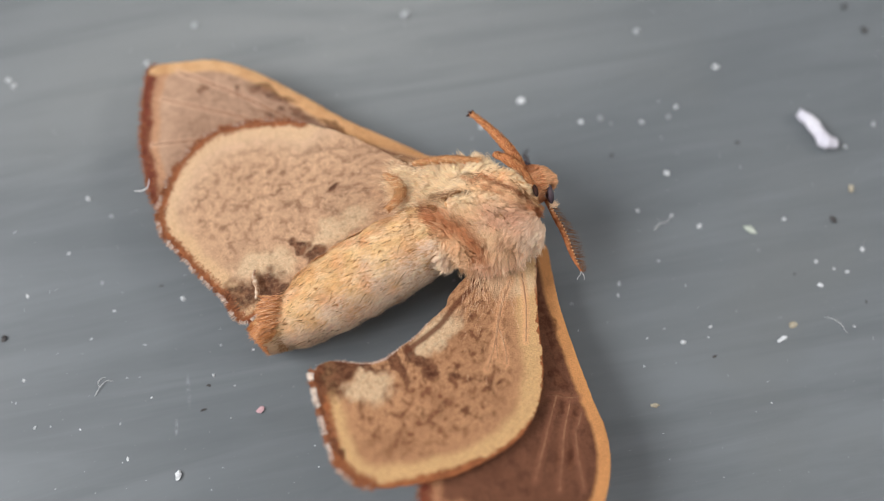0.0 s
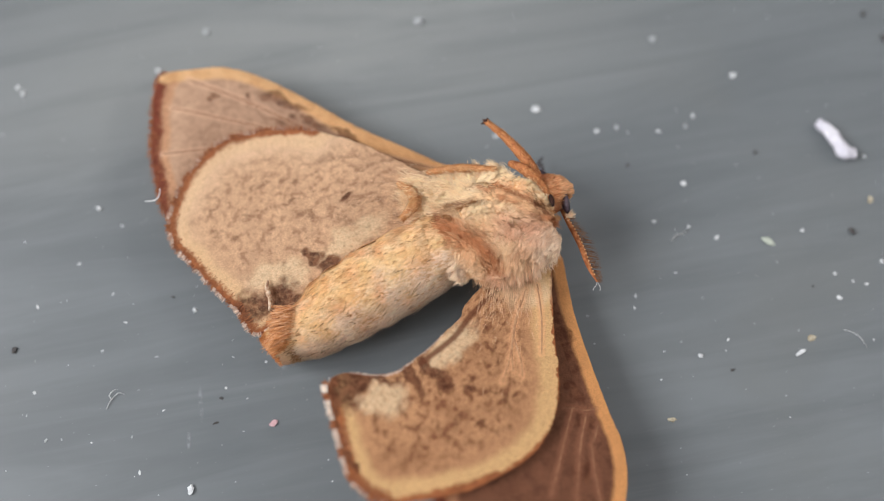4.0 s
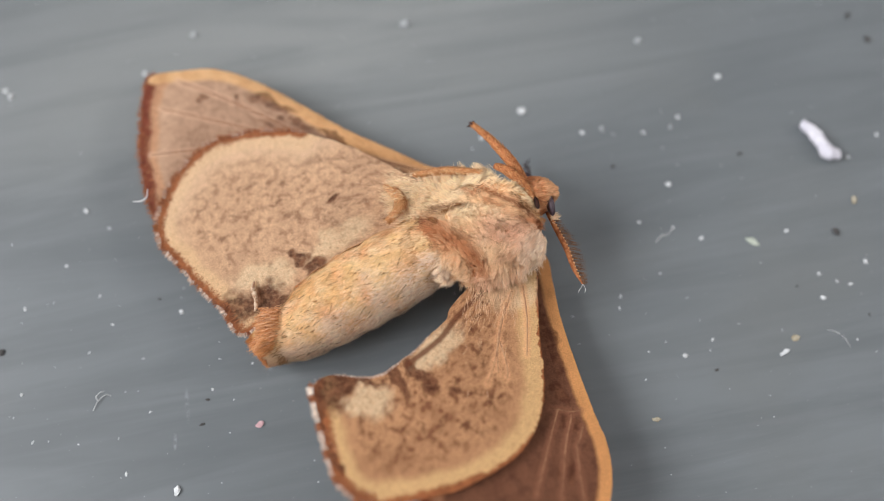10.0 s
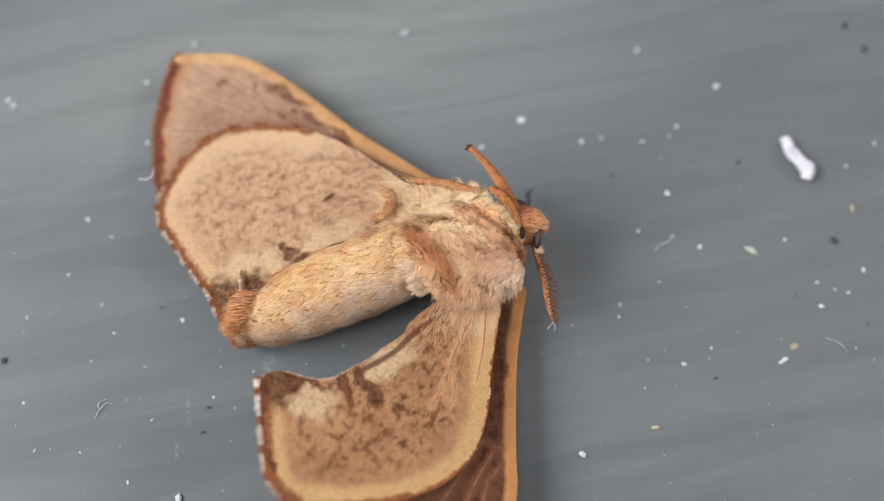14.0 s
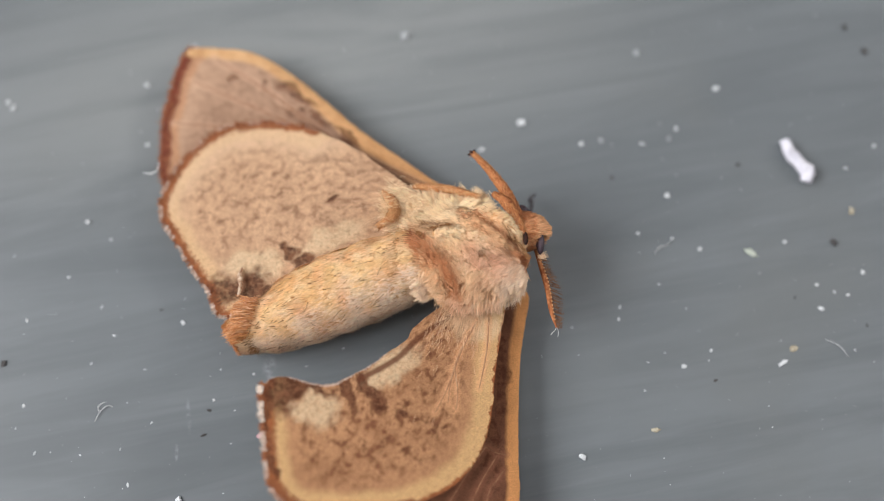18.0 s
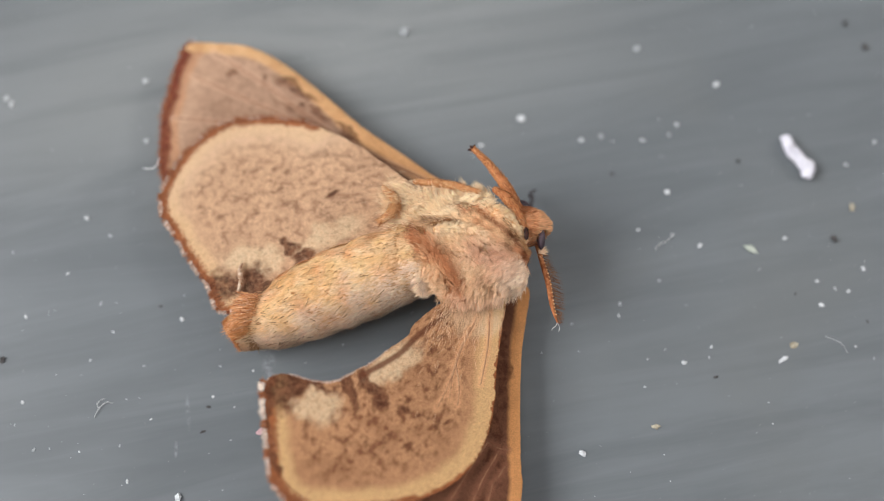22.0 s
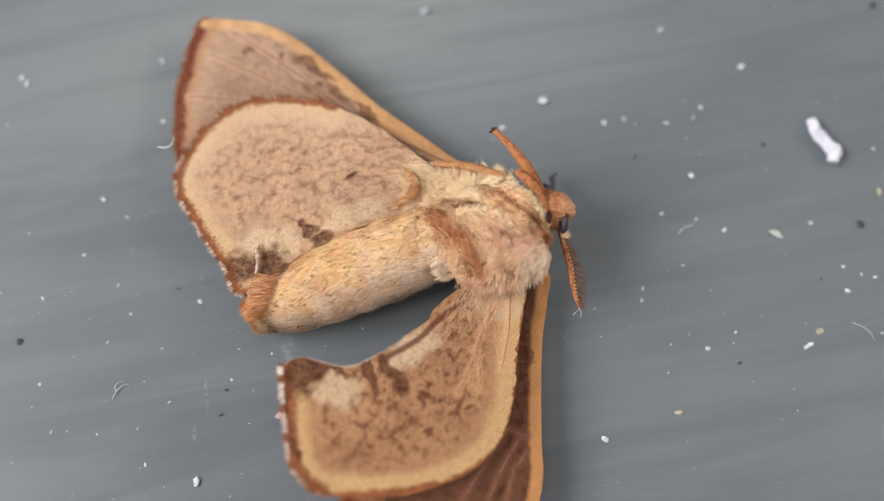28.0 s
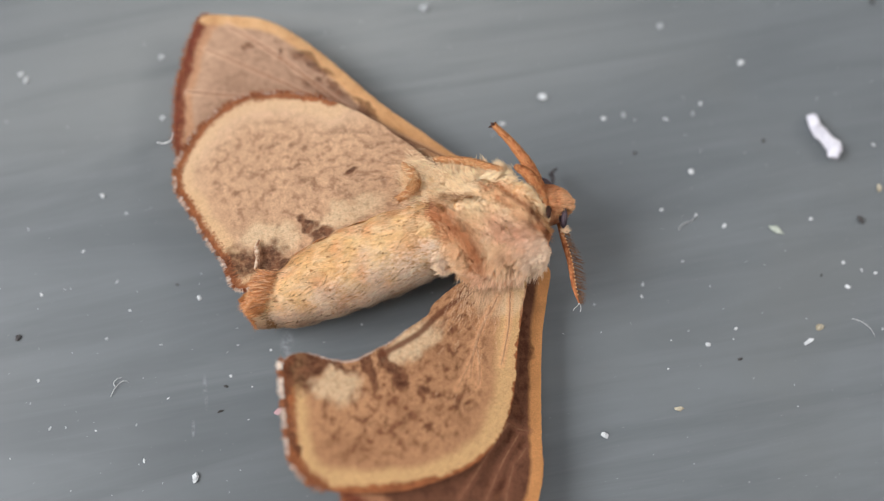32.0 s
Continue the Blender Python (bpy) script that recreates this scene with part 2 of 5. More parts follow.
# hair colours: plain, warm, pale
FUR = (srgb(236, 198, 144), srgb(196, 124, 72), srgb(246, 226, 206))
RIM_FUR = (srgb(176, 116, 76), srgb(128, 68, 42), srgb(246, 234, 218))
TUFT = (srgb(222, 158, 98), srgb(172, 96, 50), srgb(244, 220, 186))
SCALE = (srgb(168, 122, 74), srgb(124, 80, 48), srgb(190, 150, 110))
LEG = plain_material("leg_scales", srgb(190, 122, 78), srgb(138, 80, 48), 3.0, 0.7, 0.15)
PALE_LEG = plain_material("pale_leg_scales", srgb(216, 158, 110), srgb(168, 106, 66), 2.0, 0.7, 0.15)
DARK_LEG = plain_material("claw_horn", srgb(72, 38, 26), srgb(40, 22, 17), 3.0, 0.65, 0.2)
EYE = plain_material("eye_lens", srgb(84, 66, 74), srgb(54, 40, 46), 2.0, 0.4, 0.4)
BARB = plain_material("antenna_barb", srgb(128, 92, 66), srgb(92, 66, 50), 3.0, 0.6, 0.2)
GREY_BARB = plain_material("shaded_barb", srgb(92, 88, 90), srgb(70, 66, 68), 3.0, 0.6, 0.2)
CHIP = plain_material("white_chip", srgb(238, 235, 240), srgb(216, 213, 222), 1.5, 0.8, 0.2, 0.15)
GRAIN = plain_material("pale_grain", srgb(224, 226, 226), srgb(190, 192, 193), 5.0, 0.9, 0.1)
DUST_GRAIN = plain_material("dull_grain", srgb(180, 183, 184), srgb(158, 161, 162), 4.0, 0.8, 0.2)
YELLOW_GRAIN = plain_material("straw_grain", srgb(190, 182, 160), srgb(150, 138, 116), 4.0, 0.7, 0.3)
GREEN_GRAIN = plain_material("green_flake", srgb(200, 205, 192), srgb(178, 186, 170), 4.0, 0.7, 0.3)
PINK_GRAIN = plain_material("pink_flake", srgb(214, 176, 178), srgb(196, 156, 158), 4.0, 0.7, 0.3)
DARK_GRAIN = plain_material("dark_grain", srgb(84, 80, 78), srgb(58, 56, 56), 4.0, 0.7, 0.3)
BEAD = plain_material("pale_bead", srgb(226, 180, 130), srgb(200, 150, 100), 4.0, 0.6, 0.3)
FOLD = plain_material("pale_fold", srgb(222, 198, 172), srgb(160, 120, 92), 4.0, 0.85, 0.1)
VEIN = plain_material("wing_vein", srgb(196, 152, 114), srgb(170, 124, 92), 2.0, 0.8, 0.1)
DULL_VEIN = plain_material("forewing_vein", srgb(156, 112, 84), srgb(126, 86, 64), 2.0, 0.85, 0.1)
FIBRE = plain_material("lint", srgb(248, 248, 246), srgb(226, 226, 226), 3.0, 0.8, 0.1, 0.3)


PLASTER = plain_material("white_plaster", srgb(226, 226, 226), srgb(214, 214, 215), 0.002, 0.85, 0.2)


# ---- building helpers ----
def finish(name, me, material, parent=None, label="", smooth=True):
    me.materials.append(material)
    if smooth:
        me.polygons.foreach_set("use_smooth", [True] * len(me.polygons))
    me.update()
    ob = new(name, me)
    ob.parent = parent
    return tagged(ob, label)


def mesh(name, verts, faces, scale=MM):
    me = bpy.data.meshes.new(name)
    me.from_pydata((np.asarray(verts, float) * scale).tolist(), [], faces)
    return me


def value(me, name, numbers):
    me.attributes.new(name, "FLOAT", "POINT").data.foreach_set("value", np.asarray(numbers, np.float32))


def glide(points, count, closed=False):
    """A smooth curve through the points, at even steps of the parameter."""
    p = np.asarray(points, float)
    n = len(p)
    u = np.linspace(0, n if closed else n - 1, count, endpoint=not closed)
    i = np.minimum(u.astype(int), n - 1 if closed else n - 2)
    f = (u - i)[:, None]
    at = (lambda k: p[k % n]) if closed else (lambda k: p[np.clip(k, 0, n - 1)])
    a, b, c, d = at(i - 1), at(i), at(i + 1), at(i + 2)
    return 0.5 * (2 * b + (c - a) * f + (2 * a - 5 * b + 4 * c - d) * f**2 + (3 * b - a - 3 * c + d) * f**3)


def grid_faces(rows, cols, wrap=True, start=0):
    last = cols if wrap else cols - 1
    return [(start + r * cols + c, start + r * cols + (c + 1) % cols, start + (r + 1) * cols + (c + 1) % cols, start + (r + 1) * cols + c)
            for r in range(rows - 1) for c in range(last)]


def away(points, line):
    """The distance of each point from a polyline."""
    best = np.full(len(points), 1e9)
    for a, b in zip(line[:-1], line[1:]):
        d = b - a
        t = np.clip(((points - a) @ d) / max(d @ d, 1e-9), 0, 1)
        best = np.minimum(best, np.linalg.norm(points - a - t[:, None] * d, axis=1))
    return best


def spots(points, blobs):
    """Soft ovals (x, y, long, wide, degrees) laid over one another."""
    out = np.zeros(len(points))
    if not blobs:
        return out
    points = points + 0.55 * np.array([noise.noise_vector(Vector((q[0] * 0.9, q[1] * 0.9, 0.5)))[:2] for q in points]) + 0.25 * np.array([noise.noise_vector(Vector((q[0] * 2.6, q[1] * 2.6, 4.5)))[:2] for q in points])
    for x, y, a, b, turn in blobs:
        c, s = math.cos(radians(turn)), math.sin(radians(turn))
        d = points - (x, y)
        out = np.maximum(out, np.exp(-((d[:, 0] * c + d[:, 1] * s) / a) ** 2 - ((d[:, 1] * c - d[:, 0] * s) / b) ** 2))
    return out


def tube(points, radii, count=24, around=10, flat=1.0):
    """A closed tube along a smooth path; flat squeezes it upwards."""
    p, r = glide(points, count), glide(np.asarray(radii, float)[:, None], count)[:, 0]
    t = np.gradient(p, axis=0)
    t /= np.linalg.norm(t, axis=1, keepdims=True)
    side = np.cross(t, (0.02, 0.01, 1.0))
    side /= np.linalg.norm(side, axis=1, keepdims=True)
    up = np.cross(side, t)
    a = np.linspace(0, 2 * np.pi, around, endpoint=False)
    ring = p[:, None] + r[:, None, None] * (np.cos(a)[None, :, None] * side[:, None] + flat * np.sin(a)[None, :, None] * up[:, None])
    faces = grid_faces(count, around) + [tuple(range(around))[::-1], tuple(range((count - 1) * around, count * around))]
    return ring.reshape(-1, 3), faces


def strands(name, roots, ways, normals, lengths, widths, parent, material, label="", warm=None, pale=None, lift=0.35, seed=1, zone=None, clump=0, pull=0.6):
    """Many short flat hairs, each two faces long, in one mesh. clump: hairs to a lock, whose tips are pulled together."""
    rng = np.random.default_rng(seed)
    n = len(roots)
    ways = ways / np.linalg.norm(ways, axis=1, keepdims=True)
    side = np.cross(ways, normals)
    side /= np.linalg.norm(side, axis=1, keepdims=True) + 1e-9
    ln, wd = lengths[:, None], widths[:, None] / 2
    bend = side * rng.normal(0, 0.14, (n, 1)) * ln
    a = roots - normals * 0.01
    b = roots + ways * ln * 0.5 + normals * ln * lift * 0.5 + bend * 0.4
    c = roots + ways * ln + normals * ln * lift * 0.55 + bend
    shade = np.ones(n)
    if clump:
        chosen = rng.choice(n, max(1, n // clump), replace=False)
        near = np.concatenate([((roots[k:k + 2000, None] - roots[None, chosen]) ** 2).sum(2).argmin(1) for k in range(0, n, 2000)])
        lead = chosen[near]
        reach = np.linalg.norm(c[lead] - c, axis=1) < 2.5 * lengths
        f = (pull * reach * rng.uniform(0.6, 1.15, n))[:, None]
        c, b = c + (c[lead] - c) * f, b + (b[lead] - b) * f * 0.45
        shade = rng.uniform(0.86, 1.1, len(chosen))[near]
    v = np.stack([a - side * wd, a + side * wd, b - side * wd * 0.8, b + side * wd * 0.8, c], 1).reshape(-1, 3)
    faces = []
    for k in range(0, 5 * n, 5):
        faces += [(k, k + 1, k + 3, k + 2), (k + 2, k + 3, k + 4)]
    me = mesh(name, v, faces)
    if isinstance(material, tuple):
        w, p = (np.zeros((n, 1)) if q is None else np.asarray(q, float)[:, None] for q in (warm, pale))
        plain, hot, light = (np.array(q[:3]) for q in material)
        tone = (plain * (1 - w) + hot * w) * (1 - p) + light * p if zone is None else zone(roots, rng)
        tone = np.clip(tone * shade[:, None], 0, 1)
        me.attributes.new("tone", "FLOAT_COLOR", "POINT").data.foreach_set("color", np.repeat(np.c_[tone, np.ones(n)], 5, axis=0).astype(np.float32).ravel())
        material = HAIR
    ob = finish(name, me, material, parent, label, smooth=False)
    return tagged(ob, kind="stuff")


def stroke_field(ground, strokes, wobble=0.22):
    """A colour over the plan: soft strokes (x0, y0, x1, y1, width, colour, strength) laid over a ground colour, each hair a little off."""
    def field(p, rng):
        q = p[:, :2] + np.array([noise.noise_vector(Vector(r) * 0.9)[:2] for r in p]) * wobble + rng.normal(0, 0.09, (len(p), 2))
        out = np.tile(np.array(ground[:3]), (len(p), 1))
        for x0, y0, x1, y1, width, colour, strength in strokes:
            f = (strength * np.exp(-((away(q, np.array([(x0, y0), (x1, y1)])) / width) ** 2)))[:, None]
            out = out * (1 - f) + np.array(colour[:3]) * f
        return out
    return field


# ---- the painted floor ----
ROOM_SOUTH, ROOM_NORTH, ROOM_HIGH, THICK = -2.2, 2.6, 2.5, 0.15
ground_mesh = mesh("floor", [(-20, -20, 0), (20, -20, 0), (20, 20, 0), (-20, 20, 0)], [(0, 1, 2, 3)], 1.0)
tagged(finish("floor", ground_mesh, FLOOR, smooth=False), "grey painted floor with fine brush streaks, dust and a painted-in patch of light", "floor", kind="structure")


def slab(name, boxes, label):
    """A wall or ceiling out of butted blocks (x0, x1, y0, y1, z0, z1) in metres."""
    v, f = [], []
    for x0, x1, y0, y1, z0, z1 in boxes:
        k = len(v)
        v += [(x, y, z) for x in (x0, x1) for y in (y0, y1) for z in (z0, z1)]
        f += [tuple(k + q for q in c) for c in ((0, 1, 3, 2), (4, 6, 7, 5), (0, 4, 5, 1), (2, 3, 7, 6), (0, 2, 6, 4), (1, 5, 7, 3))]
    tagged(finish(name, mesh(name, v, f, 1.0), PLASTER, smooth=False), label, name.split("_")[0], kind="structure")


# walls and ceiling are unseen, added to shape and bounce the side light
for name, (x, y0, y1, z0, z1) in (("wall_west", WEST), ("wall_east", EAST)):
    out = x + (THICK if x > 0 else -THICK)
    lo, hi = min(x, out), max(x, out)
    slab(name, [(lo, hi, ROOM_SOUTH, y0, 0.0, ROOM_HIGH), (lo, hi, y1, ROOM_NORTH, 0.0, ROOM_HIGH), (lo, hi, y0, y1, 0.0, z0), (lo, hi, y0, y1, z1, ROOM_HIGH)], "unseen plain white plaster wall, added with a hole for side light")
slab("wall_north", [(WEST[0] - THICK, EAST[0] + THICK, ROOM_NORTH, ROOM_NORTH + THICK, 0.0, ROOM_HIGH)], "unseen plain white plaster wall, added to close the room and bounce light")
slab("wall_south", [(WEST[0] - THICK, EAST[0] + THICK, ROOM_SOUTH - THICK, ROOM_SOUTH, 0.0, ROOM_HIGH)], "unseen plain white plaster wall, added to close the room and bounce light")
slab("ceiling", [(WEST[0] - THICK, EAST[0] + THICK, ROOM_SOUTH - THICK, ROOM_NORTH + THICK, ROOM_HIGH, ROOM_HIGH + THICK)], "unseen plain white plaster ceiling, added over the floor to shape the light")

# ---- the moth, lying on its back ----
MOTH_X, MOTH_Y = 1.73, -1.02
moth = tagged(new("moth"), "tan furry moth lying on its back with wings spread", "moth")
moth.empty_display_size = 0.005
moth.location = (MOTH_X * MM, MOTH_Y * MM, 0)


def loft(name, spine, widths, heights, material, count=60, around=48, rough=0.05, seed=0, rings=0.0):
    """A body part: ovals along a spine. Returns the mesh object, and its surface as a function of (along, round)."""
    c = glide(spine, count)
    w, h = glide(np.asarray(widths, float)[:, None], count)[:, 0], glide(np.asarray(heights, float)[:, None], count)[:, 0]
    step = np.linspace(0, 7.4, count)
    swell = 1 + rings * ((step % 1.0) ** 1.5 - 0.5)
    w, h = w * swell, h * swell
    t = np.gradient(c, axis=0)
    t /= np.linalg.norm(t, axis=1, keepdims=True)
    side = np.cross(t, (0, 0, 1.0))
    side /= np.linalg.norm(side, axis=1, keepdims=True)
    up = np.cross(side, t)

    def surface(u, a):
        i = np.clip(np.asarray(u) * (count - 1), 0, count - 1.001)
        k = i.astype(int)
        f = i - k
        pick = lambda q: q[k] * (1 - f)[:, None] + q[k + 1] * f[:, None] if q.ndim > 1 else q[k] * (1 - f) + q[k + 1] * f
        ww, hh, ss, uu, tt = pick(w), pick(h), pick(side), pick(up), pick(t)
        p = pick(c) + ss * (np.cos(a) * ww)[:, None] + uu * (np.sin(a) * hh)[:, None]
        n = ss * (np.cos(a) / ww)[:, None] + uu * (np.sin(a) / hh)[:, None]
        n /= np.linalg.norm(n, axis=1, keepdims=True)
        wave = np.array([noise.noise(Vector(q) * 0.8 + Vector((seed, 0, 0))) for q in p])
        return p + n * (wave * rough)[:, None], n, tt

    uu, aa = np.meshgrid(np.linspace(0, 1, count), np.linspace(0, 2 * np.pi, around, endpoint=False), indexing="ij")
    p, n, _ = surface(uu.ravel(), aa.ravel())
    faces = grid_faces(count, around) + [tuple(range(around))[::-1], tuple(range((count - 1) * around, count * around))]
    return finish(name, mesh(name, p - n * 0.14, faces), material, moth), surface


def coat(name, part_ob, surface, count, length, width, tone, lift, seed, spread=0.35, curl=0.6, bare=(), bare_radius=0.6, clump=12, pull=0.6, label=""):
    """Fur over a lofted part, combed along its spine in small locks. tone: the colours of hairs at (along, round, place)."""
    rng = np.random.default_rng(seed)
    u, a = rng.uniform(0, 1, count), rng.uniform(-0.5, 3.64, count)
    p, n, t = surface(u, a)
    for spot in bare:
        keep = np.linalg.norm(p - np.asarray(spot), axis=1) > bare_radius
        u, a, p, n, t = u[keep], a[keep], p[keep], n[keep], t[keep]
    count = len(u)
    waves = np.array([noise.noise_vector(Vector(q) * 1.1 + Vector((seed, 0, 0))) for q in p])
    way = t + waves * curl + rng.normal(0, spread * 0.6, (count, 3))
    way -= n * (way * n).sum(1, keepdims=True)
    ln = length * rng.uniform(0.6, 1.35, count) * (1 + 0.5 * waves[:, 0])
    return strands(name, p, way, n, ln, width * rng.uniform(0.6, 1.5, count), part_ob, FUR, label, None, None, lift, seed, lambda q, r: tone(u, a, q, r), clump, pull)


CREAM, TAN, STRAW, RUST = srgb(255, 232, 192), srgb(246, 195, 147), srgb(244, 204, 145), srgb(194, 116, 68)
BARK, PINK, CHALK, MAUVE = srgb(124, 66, 40), srgb(246, 208, 180), srgb(254, 231, 207), srgb(204, 148, 118)
blend = lambda a, b, f: a * (1 - f[:, None]) + np.array(b[:3]) * f[:, None]
ripple = lambda p, scale, shift: np.array([noise.noise(Vector(q) * scale + Vector((0, 0, shift))) for q in p])


def abdomen_tone(u, a, p, rng):
    """Straw above, chalky along the flank, warmer at the segment edges and the tail."""
    soft = ripple(p, 0.7, 3.0)
    out = np.tile(np.array(STRAW[:3]), (len(u), 1))
    out = blend(out, TAN, np.clip(0.3 + 1.2 * soft, 0, 1))
    out = blend(out, RUST, np.clip(np.clip(u - 0.86, 0, 1) * 4 * (a < 1.6), 0, 0.75))
    out = blend(out, CREAM, np.clip(0.12 + 0.5 * ripple(p, 1.5, 8.0), 0, 0.45))
    flank = np.clip((a - 1.55 - 0.35 * u + 0.6 * ripple(p, 0.9, 5.0) + rng.normal(0, 0.2, len(u))) * 0.85, 0, 0.85)
    out = blend(out, CHALK, flank)
    return blend(out, MAUVE, flank * np.clip(ripple(p, 1.9, 9.0) - 0.1, 0, 1) * 1.4 * (rng.random(len(u)) < 0.6))


chest_tone = stroke_field(srgb(253, 214, 166), [
    (-5.4, 2.0, -3.6, 0.7, 0.8, CREAM, 0.6), (-4.6, 3.0, -3.1, 1.9, 0.6, CREAM, 0.95), (-3.3, 2.5, -0.3, 2.7, 0.7, CREAM, 0.85), (-3.3, 1.4, -1.1, 1.5, 0.5, CREAM, 0.75), (-2.4, -0.1, -0.9, 0.1, 0.45, CREAM, 0.85),
    (-0.6, 1.6, 1.0, 0.9, 0.4, RUST, 0.4), (-0.4, 2.4, 1.6, 2.5, 0.7, CREAM, 0.9), (-0.9, 0.4, 1.6, -0.8, 0.35, CREAM, 0.35),
    # the short mauve stroke from (0.5, -3.1) is a shadow painted into the fur
    (0.2, -1.3, 2.6, -2.4, 1.0, PINK, 0.7), (-0.2, -2.4, 0.4, -3.6, 0.5, CREAM, 0.55), (1.5, -1.5, 2.1, -1.9, 0.5, MAUVE, 0.65), (0.5, -3.1, 1.2, -3.0, 0.3, MAUVE, 0.6), (2.4, -3.4, 4.3, -2.4, 0.7, CHALK, 0.85), (3.4, -1.9, 4.2, -2.0, 0.4, CHALK, 0.6),
    (-3.4, 0.2, -0.7, -3.3, 0.65, RUST, 0.85), (-3.3, -2.9, -1.9, -4.3, 0.6, CHALK, 0.85), (-0.9, -4.0, 2.0, -4.1, 0.45, PINK, 0.6), (-1.7, -0.9, -0.5, -3.3, 0.2, BARK, 0.45), (-3.45, 0.55, -3.3, 0.3, 0.2, BARK, 0.85), (-2.6, 0.95, -0.8, 0.45, 0.2, BARK, 0.8),
    (0.9, 1.3, 3.7, -1.5, 0.32, RUST, 0.65), (1.0, 1.1, 3.5, -1.2, 0.13, BARK, 0.7), (1.9, 2.0, 3.5, 0.15, 0.5, CREAM, 0.95), (2.6, -1.2, 4.0, -1.6, 0.3, RUST, 0.6), (-0.4, 1.9, 0.9, 1.2, 0.16, RUST, 0.8), (0.1, 0.6, 1.3, 0.0, 0.22, RUST, 0.6), (-1.1, 1.9, -0.3, 1.5, 0.13, RUST, 0.7), (1.3, -0.5, 3.2, -1.5, 0.25, RUST, 0.5), (1.9, -0.9, 2.6, -1.6, 0.18, BARK, 0.5), (-0.3, -0.9, 0.6, -1.6, 0.3, RUST, 0.4)])


# abdomen: the spine runs from the thorax to the blunt tip
abdomen, abdomen_skin = loft("abdomen", [(-0.6, -0.3, 4.2), (-3.65, -1.0, 3.75), (-6.5, -1.95, 3.2), (-8.5, -2.7, 2.95), (-11.05, -3.8, 2.65), (-12.8, -4.65, 2.35), (-14.25, -5.1, 2.2), (-15.0, -5.45, 2.15), (-15.5, -5.75, 2.15)],
                             [1.6, 2.5, 2.65, 2.75, 2.5, 2.02, 1.6, 1.35, 1.05], [1.4, 2.6, 3.05, 2.95, 2.6, 2.25, 1.85, 1.55, 1.2], BODY_SKIN, 140, 64, 0.2, 0, 0.03)
coat("abdomen_fur", abdomen, abdomen_skin, 64000, 0.36, 0.03, abdomen_tone, 0.1, 11, spread=0.24, curl=0.35, clump=10, pull=0.5, label="dense straw-coloured fur")
rng = np.random.default_rng(5)
k = 5200
ta = rng.uniform(-1.3, 3.0, k)
tu = rng.uniform(0.9, 1.0, k)
tp, tn, tt = abdomen_skin(tu, ta)
brown = ta < 1.0 + 0.5 * rng.normal(0, 0.3, k) + 4.0 * (tu - 0.9)
strands("tail_tuft", tp - tn * 0.1, tt + tn * np.where(brown, 0.1, -0.25)[:, None] + rng.normal(0, 0.22, (k, 3)), tn, rng.uniform(0.3, 0.8, k) * np.where(brown, 1.0, 0.8), np.full(k, 0.05), abdomen, TUFT,
        "orange-brown hair tuft", np.clip(rng.normal(0.45, 0.25, k), 0, 1) * brown, np.clip(rng.normal(0.55, 0.25, k), 0, 1) * ~brown, 0.15, 6, None, 16, 0.6)
k = 2400
tr, ta = np.sqrt(rng.random(k)), rng.uniform(0, 2 * np.pi, k)
tp, tn, tt = abdomen_skin(np.full(k, 0.999), ta)
core = abdomen_skin(np.full(k, 0.999), ta + np.pi)[0]
strands("tail_end", tp + (core - tp) * 0.5 * (1 - tr)[:, None], tt + rng.normal(0, 0.3, (k, 3)), np.tile((0.2, 0.1, 1.0), (k, 1)), rng.uniform(0.3, 0.7, k), np.full(k, 0.05), abdomen, TUFT, "rust-brown blunt tail end", np.clip(rng.normal(0.6, 0.3, k), 0, 1), np.zeros(k), 0.1, 28, None, 14, 0.5)
k = 3000
along = rng.random((k, 1)) * 0.8
root = np.array([-14.3, -3.8, 4.0]) * (1 - along) + np.array([-15.5, -6.6, 3.3]) * along + np.array([0.3, 0.0, 0.55]) * np.sin(along * np.pi) + rng.normal(0, 1, (k, 3)) * (0.3, 0.2, 0.25)
strands("tail_fan", root, np.c_[np.full(k, -1.0), 0.3 - 0.75 * along[:, 0], np.full(k, -0.25)] + rng.normal(0, 0.2, (k, 3)), np.tile((-0.2, 0.1, 1.0), (k, 1)), rng.uniform(0.45, 1.0, k), np.full(k, 0.036), abdomen, TUFT,
        "fan of orange-brown hair over the tail", np.clip(rng.normal(0.55, 0.3, k) - 0.3 * along[:, 0], 0, 1), np.clip(rng.normal(0.1, 0.15, k), 0, 0.5), 0.1, 26, None, 22, 0.65)
k = 1500
tp, tn, tt = abdomen_skin(rng.uniform(0.12, 0.93, k), rng.uniform(2.7, 3.5, k))
strands("flank_tuft", tp, tt * 0.9 + tn * rng.uniform(0.1, 0.9, (k, 1)) + rng.normal(0, 0.3, (k, 3)), tn, rng.uniform(0.1, 0.3, k), np.full(k, 0.05), abdomen, FUR,
        "whitish scale tufts along the flank", np.zeros(k), rng.uniform(0.6, 1.0, k), 0.2, 7, None, 10, 0.6)
k = 330
tp, tn, tt = abdomen_skin(rng.uniform(0.08, 0.9, k), rng.uniform(0.3, 2.9, k))
strands("dark_fur", tp + tn * 0.16, tt + rng.normal(0, 0.22, (k, 3)), tn, rng.uniform(0.2, 0.5, k), np.full(k, 0.05), abdomen, SCALE,
        "short dark scales among the fur", rng.uniform(0, 1, k), rng.uniform(0, 0.5, k), 0.05, 18, None, 3, 0.7)
k = 110
tp, tn, tt = abdomen_skin(rng.normal(0.83, 0.03, k), rng.normal(2.75, 0.2, k))
